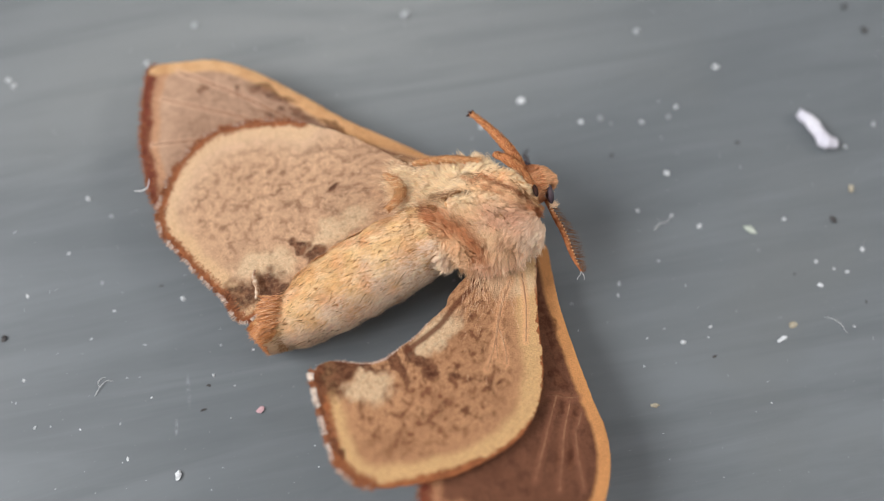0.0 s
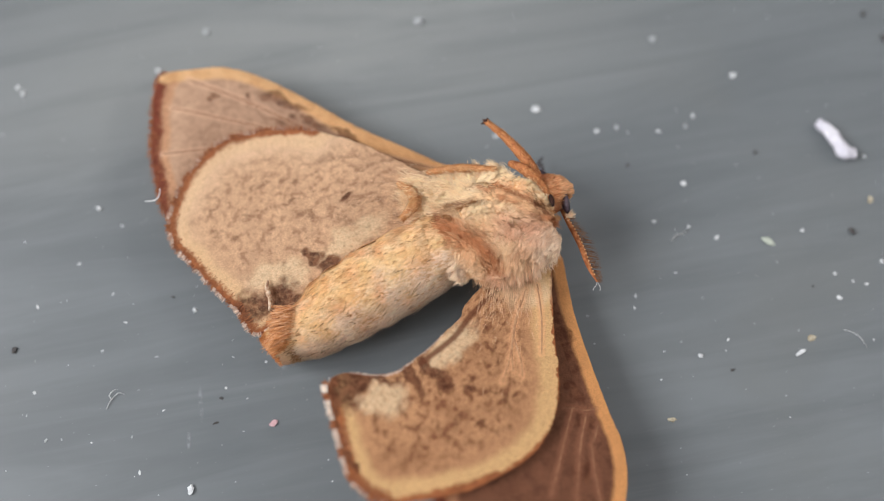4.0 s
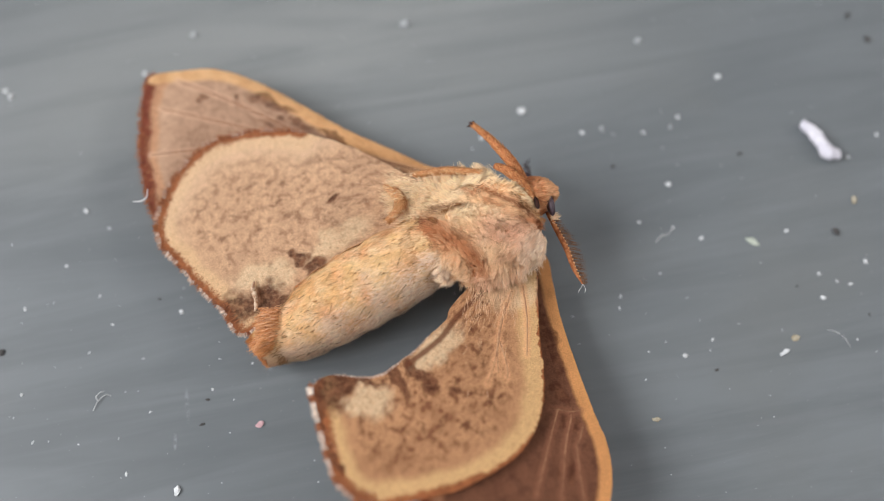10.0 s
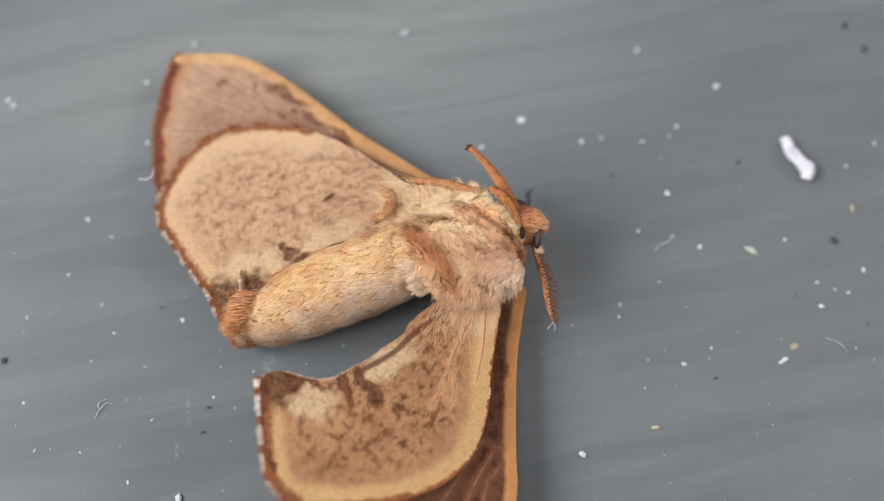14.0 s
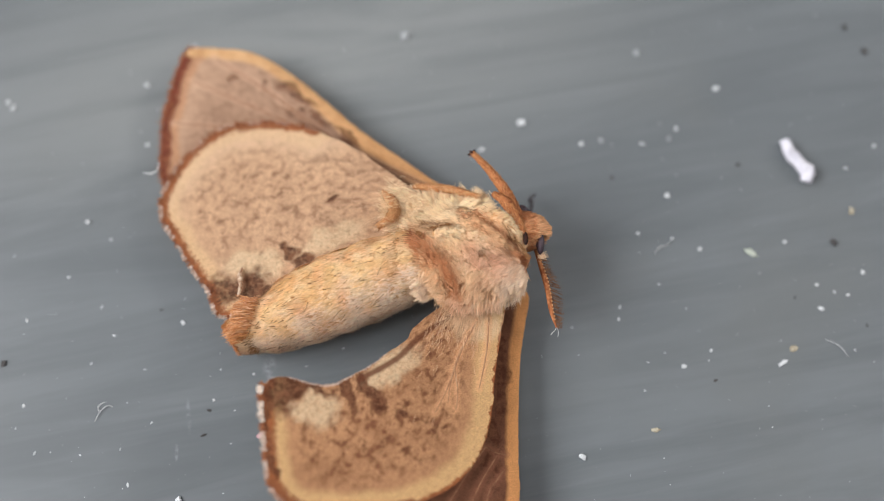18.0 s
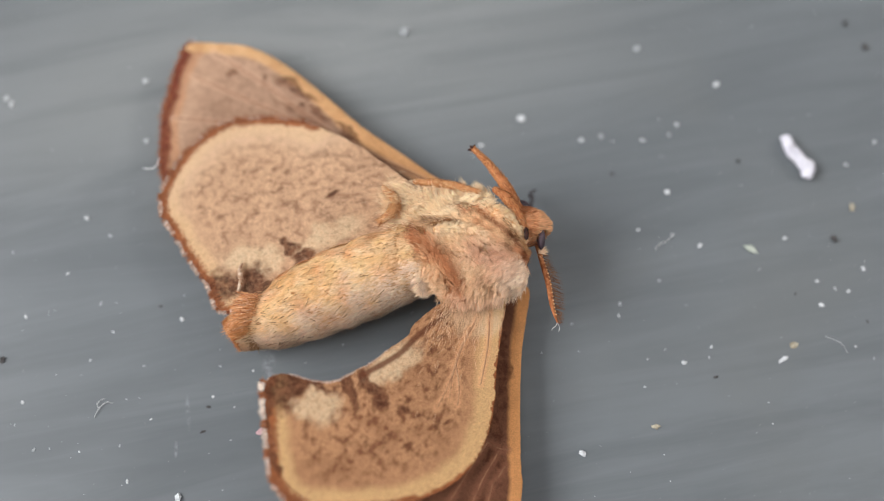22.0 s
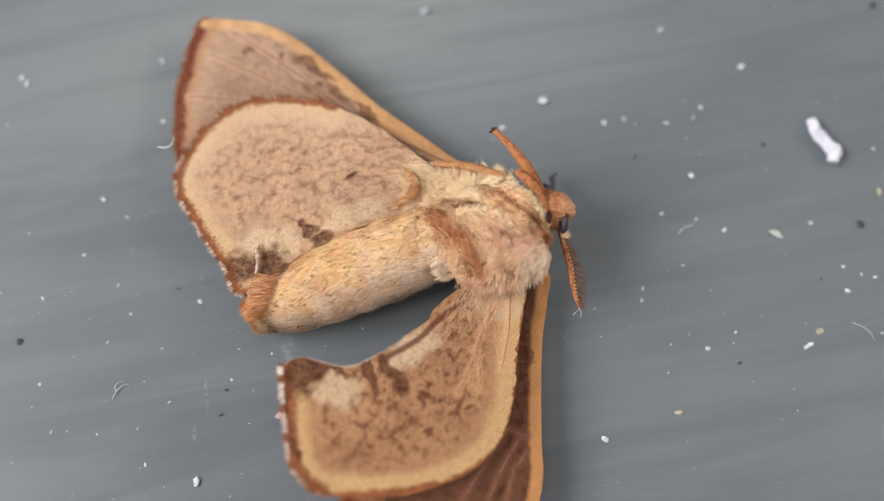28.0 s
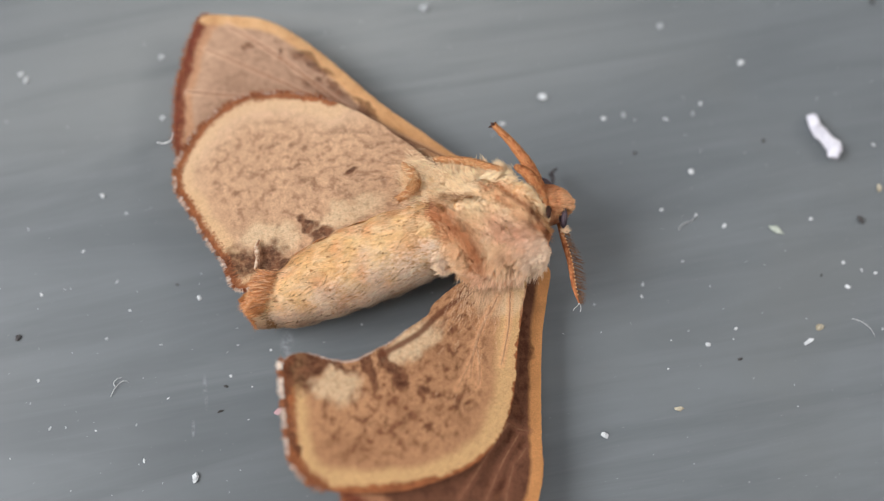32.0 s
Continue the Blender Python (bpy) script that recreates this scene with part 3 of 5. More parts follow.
strands("grey_fur", tp + tn * 0.12, tt + rng.normal(0, 0.5, (k, 3)), tn, rng.uniform(0.2, 0.45, k), np.full(k, 0.06), abdomen, SCALE,
        "mauve-brown patch in the flank fur", rng.uniform(0, 0.5, k), rng.uniform(0.2, 0.9, k), 0.1, 20)

# thorax
thorax, thorax_skin = loft("thorax", [(3.6, 0.5, 4.6), (2.9, 0.25, 4.5), (1.8, -0.2, 4.4), (0.3, -0.5, 4.3), (-1.4, -0.5, 4.3), (-2.8, -0.4, 4.3), (-3.6, -0.3, 4.3)],
                           [1.4, 2.6, 3.4, 3.6, 3.1, 2.3, 1.3], [1.2, 1.9, 2.3, 2.5, 2.4, 2.1, 1.4], BODY_SKIN, 60, 56, 0.4, 3)
coat("thorax_fur", thorax, thorax_skin, 52000, 0.52, 0.033, lambda u, a, p, r: chest_tone(p, r), 0.15, 21, spread=0.4, curl=0.9, clump=16, pull=0.65, label="dense cream and rust fur")
rng = np.random.default_rng(14)
k = 3000
cp, cn, ct = thorax_skin(rng.uniform(0.7, 0.97, k), rng.uniform(-0.2, 3.2, k))
strands("waist_fur", cp + cn * 0.05, ct + rng.normal(0, 0.3, (k, 3)) + cn * 0.1, cn, rng.uniform(0.6, 1.2, k), np.full(k, 0.045), thorax, FUR, "tan fur over the waist", None, None, 0.12, 17, chest_tone, 14, 0.6)
rng = np.random.default_rng(15)
cream_tone = lambda p, r: blend(np.tile(np.array(CREAM[:3]), (len(p), 1)), TAN, np.clip(r.normal(0.2, 0.2, len(p)), 0, 0.6))
k = 4200
along = rng.random((k, 1))
root = np.array([-4.8, 3.1, 4.7]) * (1 - along) + np.array([-2.9, 1.6, 5.9]) * along + rng.normal(0, 1, (k, 3)) * (0.45, 0.5, 0.2)
strands("root_tuft", root, np.array([-0.7, 0.35, 0.0]) + rng.normal(0, 0.35, (k, 3)), np.tile((0.1, 0.1, 1.0), (k, 1)), rng.uniform(0.3, 0.75, k), np.full(k, 0.034), thorax, FUR,
        "cream hair tuft at the wing root", None, None, 0.12, 16, cream_tone, 16, 0.6)
k = 2600
along = rng.random((k, 1))
root = np.array([-2.9, 3.0, 4.8]) * (1 - along) + np.array([1.2, 2.7, 5.3]) * along + rng.normal(0, 1, (k, 3)) * (0.3, 0.35, 0.2)
strands("shoulder_tuft", root, np.array([-0.35, 1.0, 0.05]) + rng.normal(0, 0.3, (k, 3)), np.tile((0.0, 0.1, 1.0), (k, 1)), rng.uniform(0.5, 1.0, k), np.full(k, 0.034), thorax, FUR,
        "cream hair tuft along the shoulder", None, None, 0.12, 30, cream_tone, 16, 0.6)
k = 1500
root = np.array([-4.9, 2.4, 5.35]) + rng.normal(0, 1, (k, 3)) * (0.35, 0.75, 0.25)
strands("hook_tuft", root, np.array([-1.0, 0.0, 0.15]) + rng.normal(0, 0.4, (k, 3)), np.tile((0.1, 0.1, 1.0), (k, 1)), rng.uniform(0.3, 0.9, k), np.full(k, 0.026), thorax, FUR,
        "fine pale whiskers over the hooked leg", None, None, 0.2, 29, cream_tone, 8, 0.4)
k = 2400
tp, tn, tt = thorax_skin(rng.uniform(0.12, 0.72, k), rng.uniform(2.5, 3.3, k))
strands("skirt_fur", tp, np.array([-0.15, -1.0, -0.45]) + rng.normal(0, 0.25, (k, 3)), tn, rng.uniform(0.4, 1.0, k), np.full(k, 0.036), thorax, FUR,
        "pale pinkish fur falling over the wing root", None, None, 0.1, 19, chest_tone, 14, 0.65)

# locks of longer fur that give the chest its streaks
LOCK_U, LOCK_A = np.meshgrid(np.linspace(0, 1, 60), np.linspace(0, np.pi, 80), indexing="ij")
LOCK_TOP = np.vstack([thorax_skin(LOCK_U.ravel(), LOCK_A.ravel())[0], abdomen_skin(LOCK_U.ravel() * 0.3, LOCK_A.ravel())[0]])


def lock(start, end, width, count, length, seed, height=0.25, loose=0.35, fur=None):
    """A streak of combed hair laid over the chest from start to end."""
    count = int(count * 1.3)
    r = np.random.default_rng(seed)
    a, b = np.asarray(start, float), np.asarray(end, float)
    d = (b - a) / np.linalg.norm(b - a)
    p = a + (b - a) * r.random((count, 1)) + np.array([-d[1], d[0]]) * r.normal(0, width, (count, 1))
    near = np.linalg.norm(LOCK_TOP[None, :, :2] - p[:, None], axis=2)
    keep = near.min(1) < 0.2
    p, near, count = p[keep], near[keep], int(keep.sum())
    z = np.where(near < 0.25, LOCK_TOP[None, :, 2], -9).max(1)
    z = np.where(z < 0, LOCK_TOP[near.argmin(1), 2], z) + height * r.uniform(0.4, 1.2, count)
    strands("fur_lock", np.c_[p, z], np.c_[np.tile(d, (count, 1)), np.zeros(count)] + r.normal(0, loose, (count, 3)) * (1, 1, 0.5), np.tile((0, 0, 1.0), (count, 1)), length * 0.8 * r.uniform(0.5, 1.3, count),
            np.full(count, 0.034), thorax, fur or FUR, "", np.clip(r.normal(0.7, 0.3, count), 0, 1), np.clip(r.normal(0.1, 0.1, count), 0, 1), 0.1, seed, None if fur else chest_tone, 14, 0.7)


lock((-3.44, 1.05), (-4.97, 3.51), 0.41, 800, 0.60, 80, 0.40)
lock((-1.51, 1.61), (-3.10, 2.55), 0.56, 900, 0.90, 81, 0.40)
lock((-0.10, 2.18), (1.32, 2.75), 0.52, 700, 0.70, 82, 0.40)
lock((-2.91, 0.03), (-0.42, -3.76), 0.5, 1000, 0.80, 83, 0.35)
lock((-2.56, 0.49), (-1.25, 0.53), 0.11, 160, 0.40, 84, 0.55)
lock((-3.52, 0.40), (-3.00, -0.06), 0.15, 120, 0.30, 85, 0.50)
lock((-1.16, 1.05), (0.56, -0.98), 0.65, 900, 0.80, 86, 0.45)
lock((-0.64, 0.68), (2.97, -1.52), 0.30, 900, 0.70, 87, 0.50)
lock((1.30, 1.43), (2.39, -0.61), 0.17, 260, 0.50, 88, 0.60)
lock((2.16, 0.68), (3.43, -0.70), 0.37, 500, 0.50, 89, 0.60)
lock((0.90, -1.52), (-0.16, -3.67), 0.41, 700, 0.90, 90, 0.35)
lock((3.31, -1.70), (1.21, -3.14), 0.48, 1100, 0.80, 91, 0.35)
lock((3.98, -2.42), (2.22, -3.85), 0.41, 900, 0.45, 92, 0.35)
lock((1.23, -2.42), (2.62, -1.70), 0.30, 400, 0.60, 93, 0.40)
lock((-2.04, -3.84), (-2.89, -4.20), 0.30, 400, 0.60, 94, 0.30)
lock((-1.16, 2.18), (-2.22, 3.22), 0.48, 700, 0.80, 120, 0.50)
lock((-1.69, 2.74), (0.62, 3.03), 0.26, 600, 0.60, 121, 0.50)
lock((-0.11, 1.05), (1.61, -0.24), 0.56, 700, 0.70, 122, 0.55)
lock((-2.39, 1.61), (-0.81, 1.05), 0.37, 500, 0.70, 123, 0.55)
lock((0.60, 1.61), (2.32, 0.12), 0.33, 400, 0.60, 124, 0.60)
lock((-1.70, -3.14), (-3.14, -3.84), 0.48, 1100, 0.70, 130, 0.30)
lock((-2.21, -2.42), (-2.89, -3.67), 0.41, 700, 0.60, 131, 0.30)
lock((-0.16, -3.67), (-2.55, -4.72), 0.26, 500, 0.60, 132, 0.25)
lock((1.30, 1.61), (3.84, -1.34), 0.09, 240, 0.40, 140, 0.75, 0.3, SCALE)
lock((-2.56, 0.46), (-1.31, 0.53), 0.07, 110, 0.35, 141, 0.75, 0.3, SCALE)
lock((-3.47, 0.35), (-2.98, -0.10), 0.11, 70, 0.30, 142, 0.70, 0.3, SCALE)
lock((-0.81, 1.61), (1.30, 1.43), 0.41, 60, 0.25, 143, 0.70, 0.3, SCALE)
lock((-0.13, -0.79), (0.88, -2.42), 0.48, 70, 0.30, 144, 0.50, 0.3, SCALE)

# head with its eyes, palps and front tuft
EYES = ((4.72, -0.05, 5.7), (3.45, 2.2, 5.2))
head, head_skin = loft("head", [(2.7, 0.6, 5.2), (3.3, 0.75, 5.4), (4.0, 0.8, 5.4), (4.6, 0.9, 5.2), (4.95, 1.0, 5.0)], [1.0, 1.3, 1.25, 0.85, 0.4], [1.0, 1.3, 1.25, 0.9, 0.5], BODY_SKIN, 30, 32, 0.1, 7)
HEAD_TONE = lambda u, a, p, r: blend(np.tile(np.array(RUST[:3]), (len(u), 1)), TAN, np.clip(0.35 + 0.55 * (p[:, 0] > 4.3) + r.normal(0, 0.25, len(u)), 0, 1))
coat("head_fur", head, head_skin, 5200, 0.36, 0.042, HEAD_TONE, 0.35, 31, spread=0.6, bare=EYES, bare_radius=0.6, clump=10, label="short orange-tan fur")


def ball(name, centre, radii, material, parent, label="", rings=14, around=20, rough=0.0):
    th, ph = np.meshgrid(np.linspace(0.02, np.pi - 0.02, rings), np.linspace(0, 2 * np.pi, around, endpoint=False), indexing="ij")
    v = np.stack([np.sin(th) * np.cos(ph), np.sin(th) * np.sin(ph), np.cos(th)], -1).reshape(-1, 3)
    if rough:
        v *= np.array([1 + rough * noise.noise(Vector(q) * 1.6 + Vector(centre)) for q in v])[:, None]
    v = v * np.asarray(radii) + np.asarray(centre)
    faces = grid_faces(rings, around) + [tuple(range(around))[::-1], tuple(range((rings - 1) * around, rings * around))]
    return finish(name, mesh(name, v, faces), material, parent, label)


ball("eye", EYES[0], (0.28, 0.85, 0.46), EYE, head, "glossy dark compound eye")
ball("eye", EYES[1], (0.7, 0.55, 0.6), EYE, head, "glossy dark compound eye")
# dark ball put in for the shade in the pit between leg and head
ball("mouthpart", (3.65, -0.15, 6.8), (0.17, 0.45, 0.16), DARK_LEG, head, "small dark ball standing in for the shaded pit beside the leg")
rng = np.random.default_rng(9)
k = 90
strands("palp", np.array([4.7, -0.95, 5.6]) + rng.normal(0, 0.1, (k, 3)), np.array([1.0, -0.1, 0.0]) + rng.normal(0, 0.2, (k, 3)), np.tile((0.0, 0, 1), (k, 1)),
        rng.uniform(0.2, 0.45, k), np.full(k, 0.04), head, FUR, "small pale hairy palp", np.full(k, 0.2), np.full(k, 0.4), 0.1, 8)


# antennae: a stiff shaft with a comb of fine barbs
def antenna(path, radii, barb, material, comb_material, label, comb_way, seed, beads=0):
    v, f = tube(path, radii, 28, 8)
    shaft = finish("antenna", mesh("antenna", v, f), material, moth, label)
    p = glide(path, 150)[14:]
    t = np.gradient(p, axis=0)
    w = np.sin(np.linspace(0.5, 3.0, len(p))) ** 0.7
    way = np.tile(np.asarray(comb_way, float), (len(p), 1)) + t / np.linalg.norm(t, axis=1, keepdims=True) * 0.5
    strands("comb", p, way, np.tile((0.2, 0.1, 1.0), (len(p), 1)), barb * w + 0.05, np.full(len(p), 0.045), shaft, comb_material, "fine feathery barbs", None, None, 0.02, seed)
    q, r = glide(path, beads + 4)[1:-3], glide(np.asarray(radii, float)[:, None], beads + 4)[1:-3, 0]
    for at, size in zip(q, r):
        ball("bead", at + np.array([0.75, 0.1, 0.65]) * size, (0.075, 0.055, 0.06), BEAD, shaft, "", 6, 8)
    return shaft


lower = antenna([(4.45, -0.4, 5.3), (4.85, -1.5, 4.8), (5.25, -2.8, 4.4), (5.5, -4.2, 4.0), (5.85, -5.3, 3.7)], [0.12, 0.17, 0.18, 0.15, 0.05], 1.15, LEG, BARB, "orange-brown feathered antenna with a pale beaded ridge", (1.0, 0.1, -0.2), 41, 20)
antenna([(3.7, 1.9, 4.4), (4.3, 3.0, 2.8), (4.7, 4.1, 1.7), (4.6, 4.7, 1.2), (5.1, 5.2, 0.9)], [0.16, 0.16, 0.15, 0.12, 0.05], 0.5, GREY_BARB, GREY_BARB, "shaded grey-brown antenna tucked behind the head", (0.4, 0.8, -0.3), 42)
for hook in ([(5.85, -5.3, 3.7), (5.75, -5.5, 3.6), (5.6, -5.6, 3.5), (5.5, -5.75, 3.4)], [(5.85, -5.3, 3.7), (5.95, -5.45, 3.6), (6.0, -5.65, 3.5), (5.95, -5.85, 3.4)]):
    hv, hf = tube(hook, [0.015, 0.015, 0.02, 0.012], 14, 6)
    finish("tip_thread", mesh("tip_thread", hv, hf), FIBRE, lower, "white thread caught on the tip")


# legs
def leg(path, radii, label, hairs, hair_length, seed, claws=False, tone=(0.55, 1.0), material=None, loose=0.2):
    v, f = tube(path, radii, 30, 12)
    v = v + np.array([[0.03 * noise.noise(Vector(q) * 2.5)] * 3 for q in v])
    ob = finish("leg", mesh("leg", v, f), material or LEG, moth, label)
    r = np.random.default_rng(seed)
    p, rad = glide(path, 200), glide(np.asarray(radii, float)[:, None], 200)[:, 0]
    i = r.integers(4, 196, hairs)
    t = p[i + 3] - p[i - 3]
    t /= np.linalg.norm(t, axis=1, keepdims=True)
    n = np.cross(t, r.normal(0, 1, (hairs, 3)))
    n[:, 2] = np.abs(n[:, 2])
    n /= np.linalg.norm(n, axis=1, keepdims=True)
    strands("leg_hair", p[i] + n * rad[i][:, None] * 1.0, t + n * loose * 0.4 + r.normal(0, loose, (hairs, 3)), n, hair_length * r.uniform(0.5, 1.3, hairs), np.full(hairs, 0.045), ob, FUR,
            "", r.uniform(*tone, hairs), np.zeros(hairs), 0.22, seed, chest_tone if hairs > 1000 else None, 12 if hairs > 1000 else 0, 0.6)
    if claws:
        tip, way = p[-1], (p[-1] - p[-8]) / np.linalg.norm(p[-1] - p[-8])
        for turn in (-0.9, 0.0, 0.9):
            c, s = math.cos(turn), math.sin(turn)
            d = np.array([way[0] * c - way[1] * s, way[0] * s + way[1] * c, way[2]])
            cv, cf = tube([tip - way * 0.15, tip + d * 0.2, tip + d * 0.42 + (0, 0, -0.12)], [0.13, 0.1, 0.03], 10, 7)
            finish("claw", mesh("claw", cv, cf), DARK_LEG, ob, "dark hooked claw")
    return ob


FORELEG_ROOT = (3.45, 1.2, 5.9)
foreleg = leg([FORELEG_ROOT, (2.85, 2.7, 6.1), (2.2, 3.9, 5.9), (1.4, 5.2, 5.6), (0.4, 6.4, 5.4)], [0.36, 0.36, 0.34, 0.26, 0.17], "orange-brown foreleg stretched out over the floor", 900, 0.2, 51, True)
leg([(1.65, 3.05, 6.5), (2.35, 2.35, 6.85), (3.0, 1.4, 6.95), (3.6, 0.25, 6.6)], [0.2, 0.33, 0.32, 0.2], "orange-brown foreleg folded against the head", 900, 0.2, 52)
leg([(0.9, 1.5, 6.2), (1.7, 1.1, 6.6), (2.6, 0.45, 6.5), (3.3, -0.35, 5.9)], [0.35, 0.68, 0.68, 0.36], "cream hairy upper foreleg pressed to the chest", 3000, 0.5, 57, False, (0.0, 0.35), BODY_SKIN, 0.45)
leg([(-2.3, 0.15, 6.8), (-0.8, 0.2, 6.95), (1.0, -0.35, 6.85), (2.6, -1.0, 6.1), (3.6, -1.3, 5.6)], [0.2, 0.38, 0.45, 0.4, 0.26], "tan hairy middle leg folded across the chest", 2800, 0.5, 53, False, (0.2, 0.8), BODY_SKIN, 0.45)
leg([(-2.9, 0.0, 6.2), (-2.2, -1.2, 6.35), (-1.2, -2.5, 5.95), (-0.3, -3.4, 5.1)], [0.25, 0.42, 0.42, 0.22], "orange hairy hind leg folded beside the abdomen", 3200, 0.42, 54, False, (0.4, 1.0), BODY_SKIN, 0.4)
leg([(-5.75, 3.75, 5.1), (-5.3, 3.2, 5.4), (-4.9, 2.4, 5.6), (-5.05, 1.7, 5.7), (-6.0, 1.15, 5.3)], [0.14, 0.36, 0.42, 0.36, 0.18], "rust-brown leg hooked over the wing base", 950, 0.3, 55, False, (0.2, 0.8), PALE_LEG)
leg([(-3.7, 4.15, 5.0), (-2.4, 4.0, 5.2), (-0.9, 3.7, 5.4), (0.7, 3.1, 5.7)], [0.14, 0.25, 0.26, 0.2], "rust-brown hind leg along the wing root", 950, 0.28, 56, False, (0.3, 0.9), PALE_LEG)


# wings: scaled sheets with a shaped outline, veins and fringe
def wing(name, outline, outer, costal, centre, height, material, hinge, veins, marks, pales, label, fringe, seed, ragged=0.07, folds=(), white=0.0, white_start=0.0, left_lit=0.0, combed=None, lit_rise=0.0, broad=None):
    """outline: control points in mm round the wing. outer, costal: the stretches of it (in control points) that carry the rim and the leading edge."""
    per, rings = 20, 80
    n = len(outline) * per
    c = glide(outline, n, True)
    c = c + (c - np.asarray(centre)) / np.linalg.norm(c - np.asarray(centre), axis=1, keepdims=True) * np.array([[ragged * noise.noise(Vector((q[0] * 2.2, q[1] * 2.2, seed)))] for q in c])
    r = np.linspace(0, 1, rings) ** 0.75
    flat = (np.asarray(centre) + (c - centre)[None] * r[1:, None, None]).reshape(-1, 2)
    flat = np.vstack([flat, [centre]])
    rim = c[outer[0] * per: outer[1] * per + 1]
    lead = c[costal[0] * per: costal[1] * per + 1]
    z = height(flat[:, 0], flat[:, 1])
    lines = [glide(v, 24) for v in veins]
    spoke, lean = flat - np.asarray(hinge)[:2], np.asarray(centre) - np.asarray(hinge)[:2]
    reach = np.linalg.norm(spoke, axis=1)
    turned = np.arctan2(-spoke[:, 0] * lean[1] + spoke[:, 1] * lean[0], spoke[:, 0] * lean[0] + spoke[:, 1] * lean[1])
    vein = np.min([away(flat, q) for q in lines], axis=0) if lines else np.full(len(flat), 9.0)
    z = z + 0.025 * np.exp(-((vein / 0.25) ** 2)) + 0.07 * np.array([noise.noise(Vector((q[0] * 0.45, q[1] * 0.45, seed))) for q in flat])
    m = len(flat)
    top = np.c_[flat, z]
    under = np.c_[flat, z - 0.07]
    faces = [tuple(f[::-1]) for f in grid_faces(rings - 1, n)]
    faces += [(m - 1, k, (k + 1) % n) for k in range(n)]
    rear = [tuple(q + m for q in f[::-1]) for f in faces]
    edge = (rings - 2) * n
    wall = [(edge + k, edge + m + k, edge + m + (k + 1) % n, edge + (k + 1) % n) for k in range(n)]
    me = mesh(name, np.vstack([top, under]) - np.asarray(hinge), faces + rear + wall)
    two = lambda q: np.concatenate([q, q])
    value(me, "edge", two(away(flat, rim)))
    value(me, "costa", two(away(flat, lead) * (np.interp(flat[:, 0], (-17, -8), (1.0, 0.7)) if left_lit else 1.0)) if costal[1] > costal[0] else np.full(2 * m, 9.0))
    value(me, "vein", two(vein))
    me.attributes.new("flow", "FLOAT_VECTOR", "POINT").data.foreach_set("vector", np.tile(np.c_[reach, turned * (4.0 + 0.6 * reach), np.full(m, seed * 7.0)], (2, 1)).astype(np.float32).ravel())
    # painted light: left pair above 0, more along the upper rim; right pair 0
    value(me, "left_lit", two(np.clip(left_lit + lit_rise * (flat[:, 1] - 11) + 0.5 * (left_lit > 0) * np.exp(-((away(flat, rim) / 2.2) ** 2)) * np.clip((flat[:, 1] - 2) / 4, 0, 1), 0, 0.9)))
    value(me, "rim", two(broad(flat[:, 0]) if broad else np.ones(m)))
    value(me, "mark", two(spots(flat, marks)))
    value(me, "fold", two(np.min([away(flat, glide(q, 20)) for q in folds], axis=0)) if folds else np.full(2 * m, 9.0))
    value(me, "pale", two(spots(flat, pales)))
    ob = finish(name, me, material, moth, label)
    ob.location = Vector(hinge) * MM
    for q in lines:
        lift = np.c_[q, height(q[:, 0], q[:, 1]) + 0.02 + 0.07 * np.array([noise.noise(Vector((x * 0.45, y * 0.45, seed))) for x, y in q])] - np.asarray(hinge)
        tv, tf = tube(lift, np.linspace(0.07, 0.04, 6), 40, 8, 0.3)
        finish("vein", mesh("vein", tv, tf), DULL_VEIN if material is FORE else VEIN, ob, "pale raised wing vein")
    # fringe of scales along the outer rim
    rg = np.random.default_rng(seed)
    first, last = combed or outer
    i = rg.integers(first * per, last * per, fringe)
    p = c[i]
    out = (c[(i + 2) % n] - c[i - 2]) @ np.array([[0, 1.0], [-1.0, 0]])
    out *= np.sign(((p - centre) * out).sum(1, keepdims=True))
    out /= np.linalg.norm(out, axis=1, keepdims=True)
    p3 = np.c_[p - out * 0.1, height(p[:, 0], p[:, 1])] - np.asarray(hinge)
    strands("fringe", p3, np.c_[out + rg.normal(0, 0.22, (fringe, 2)), rg.normal(0.0, 0.15, fringe)], np.tile((0, 0, 1.0), (fringe, 1)), rg.uniform(0.15, 0.55, fringe) * np.where(i < outer[0] * per, 0.35, 1.0), np.full(fringe, 0.05), ob, RIM_FUR,
            "ragged scale fringe", rg.uniform(0.0, 1.0, fringe), np.clip(white * (i / per - outer[0]) / (outer[1] - outer[0]) * 1.6 + white_start * np.where(i < outer[0] * per, 0.45, 1.0) * np.clip(1.2 - (i / per - outer[0]) / 4.5, 0, 1) + rg.normal(0, 0.25, fringe), 0, 1) * (white + white_start > 0) * ((np.sin(i * 0.34) > -0.55) | (i < outer[0] * per)), 0.05, seed, None, 5, 0.4)
    # scales that lie over the rim and the band
    fringe //= 4
    i = rg.integers((outer[0] + 2) * per, last * per, fringe)
    p = c[i]
    out = (c[(i + 2) % n] - c[i - 2]) @ np.array([[0, 1.0], [-1.0, 0]])
    out *= np.sign(((p - centre) * out).sum(1, keepdims=True))
    out /= np.linalg.norm(out, axis=1, keepdims=True)
    inset = rg.uniform(0.05, 0.7, fringe)
    p = p - out * inset[:, None]
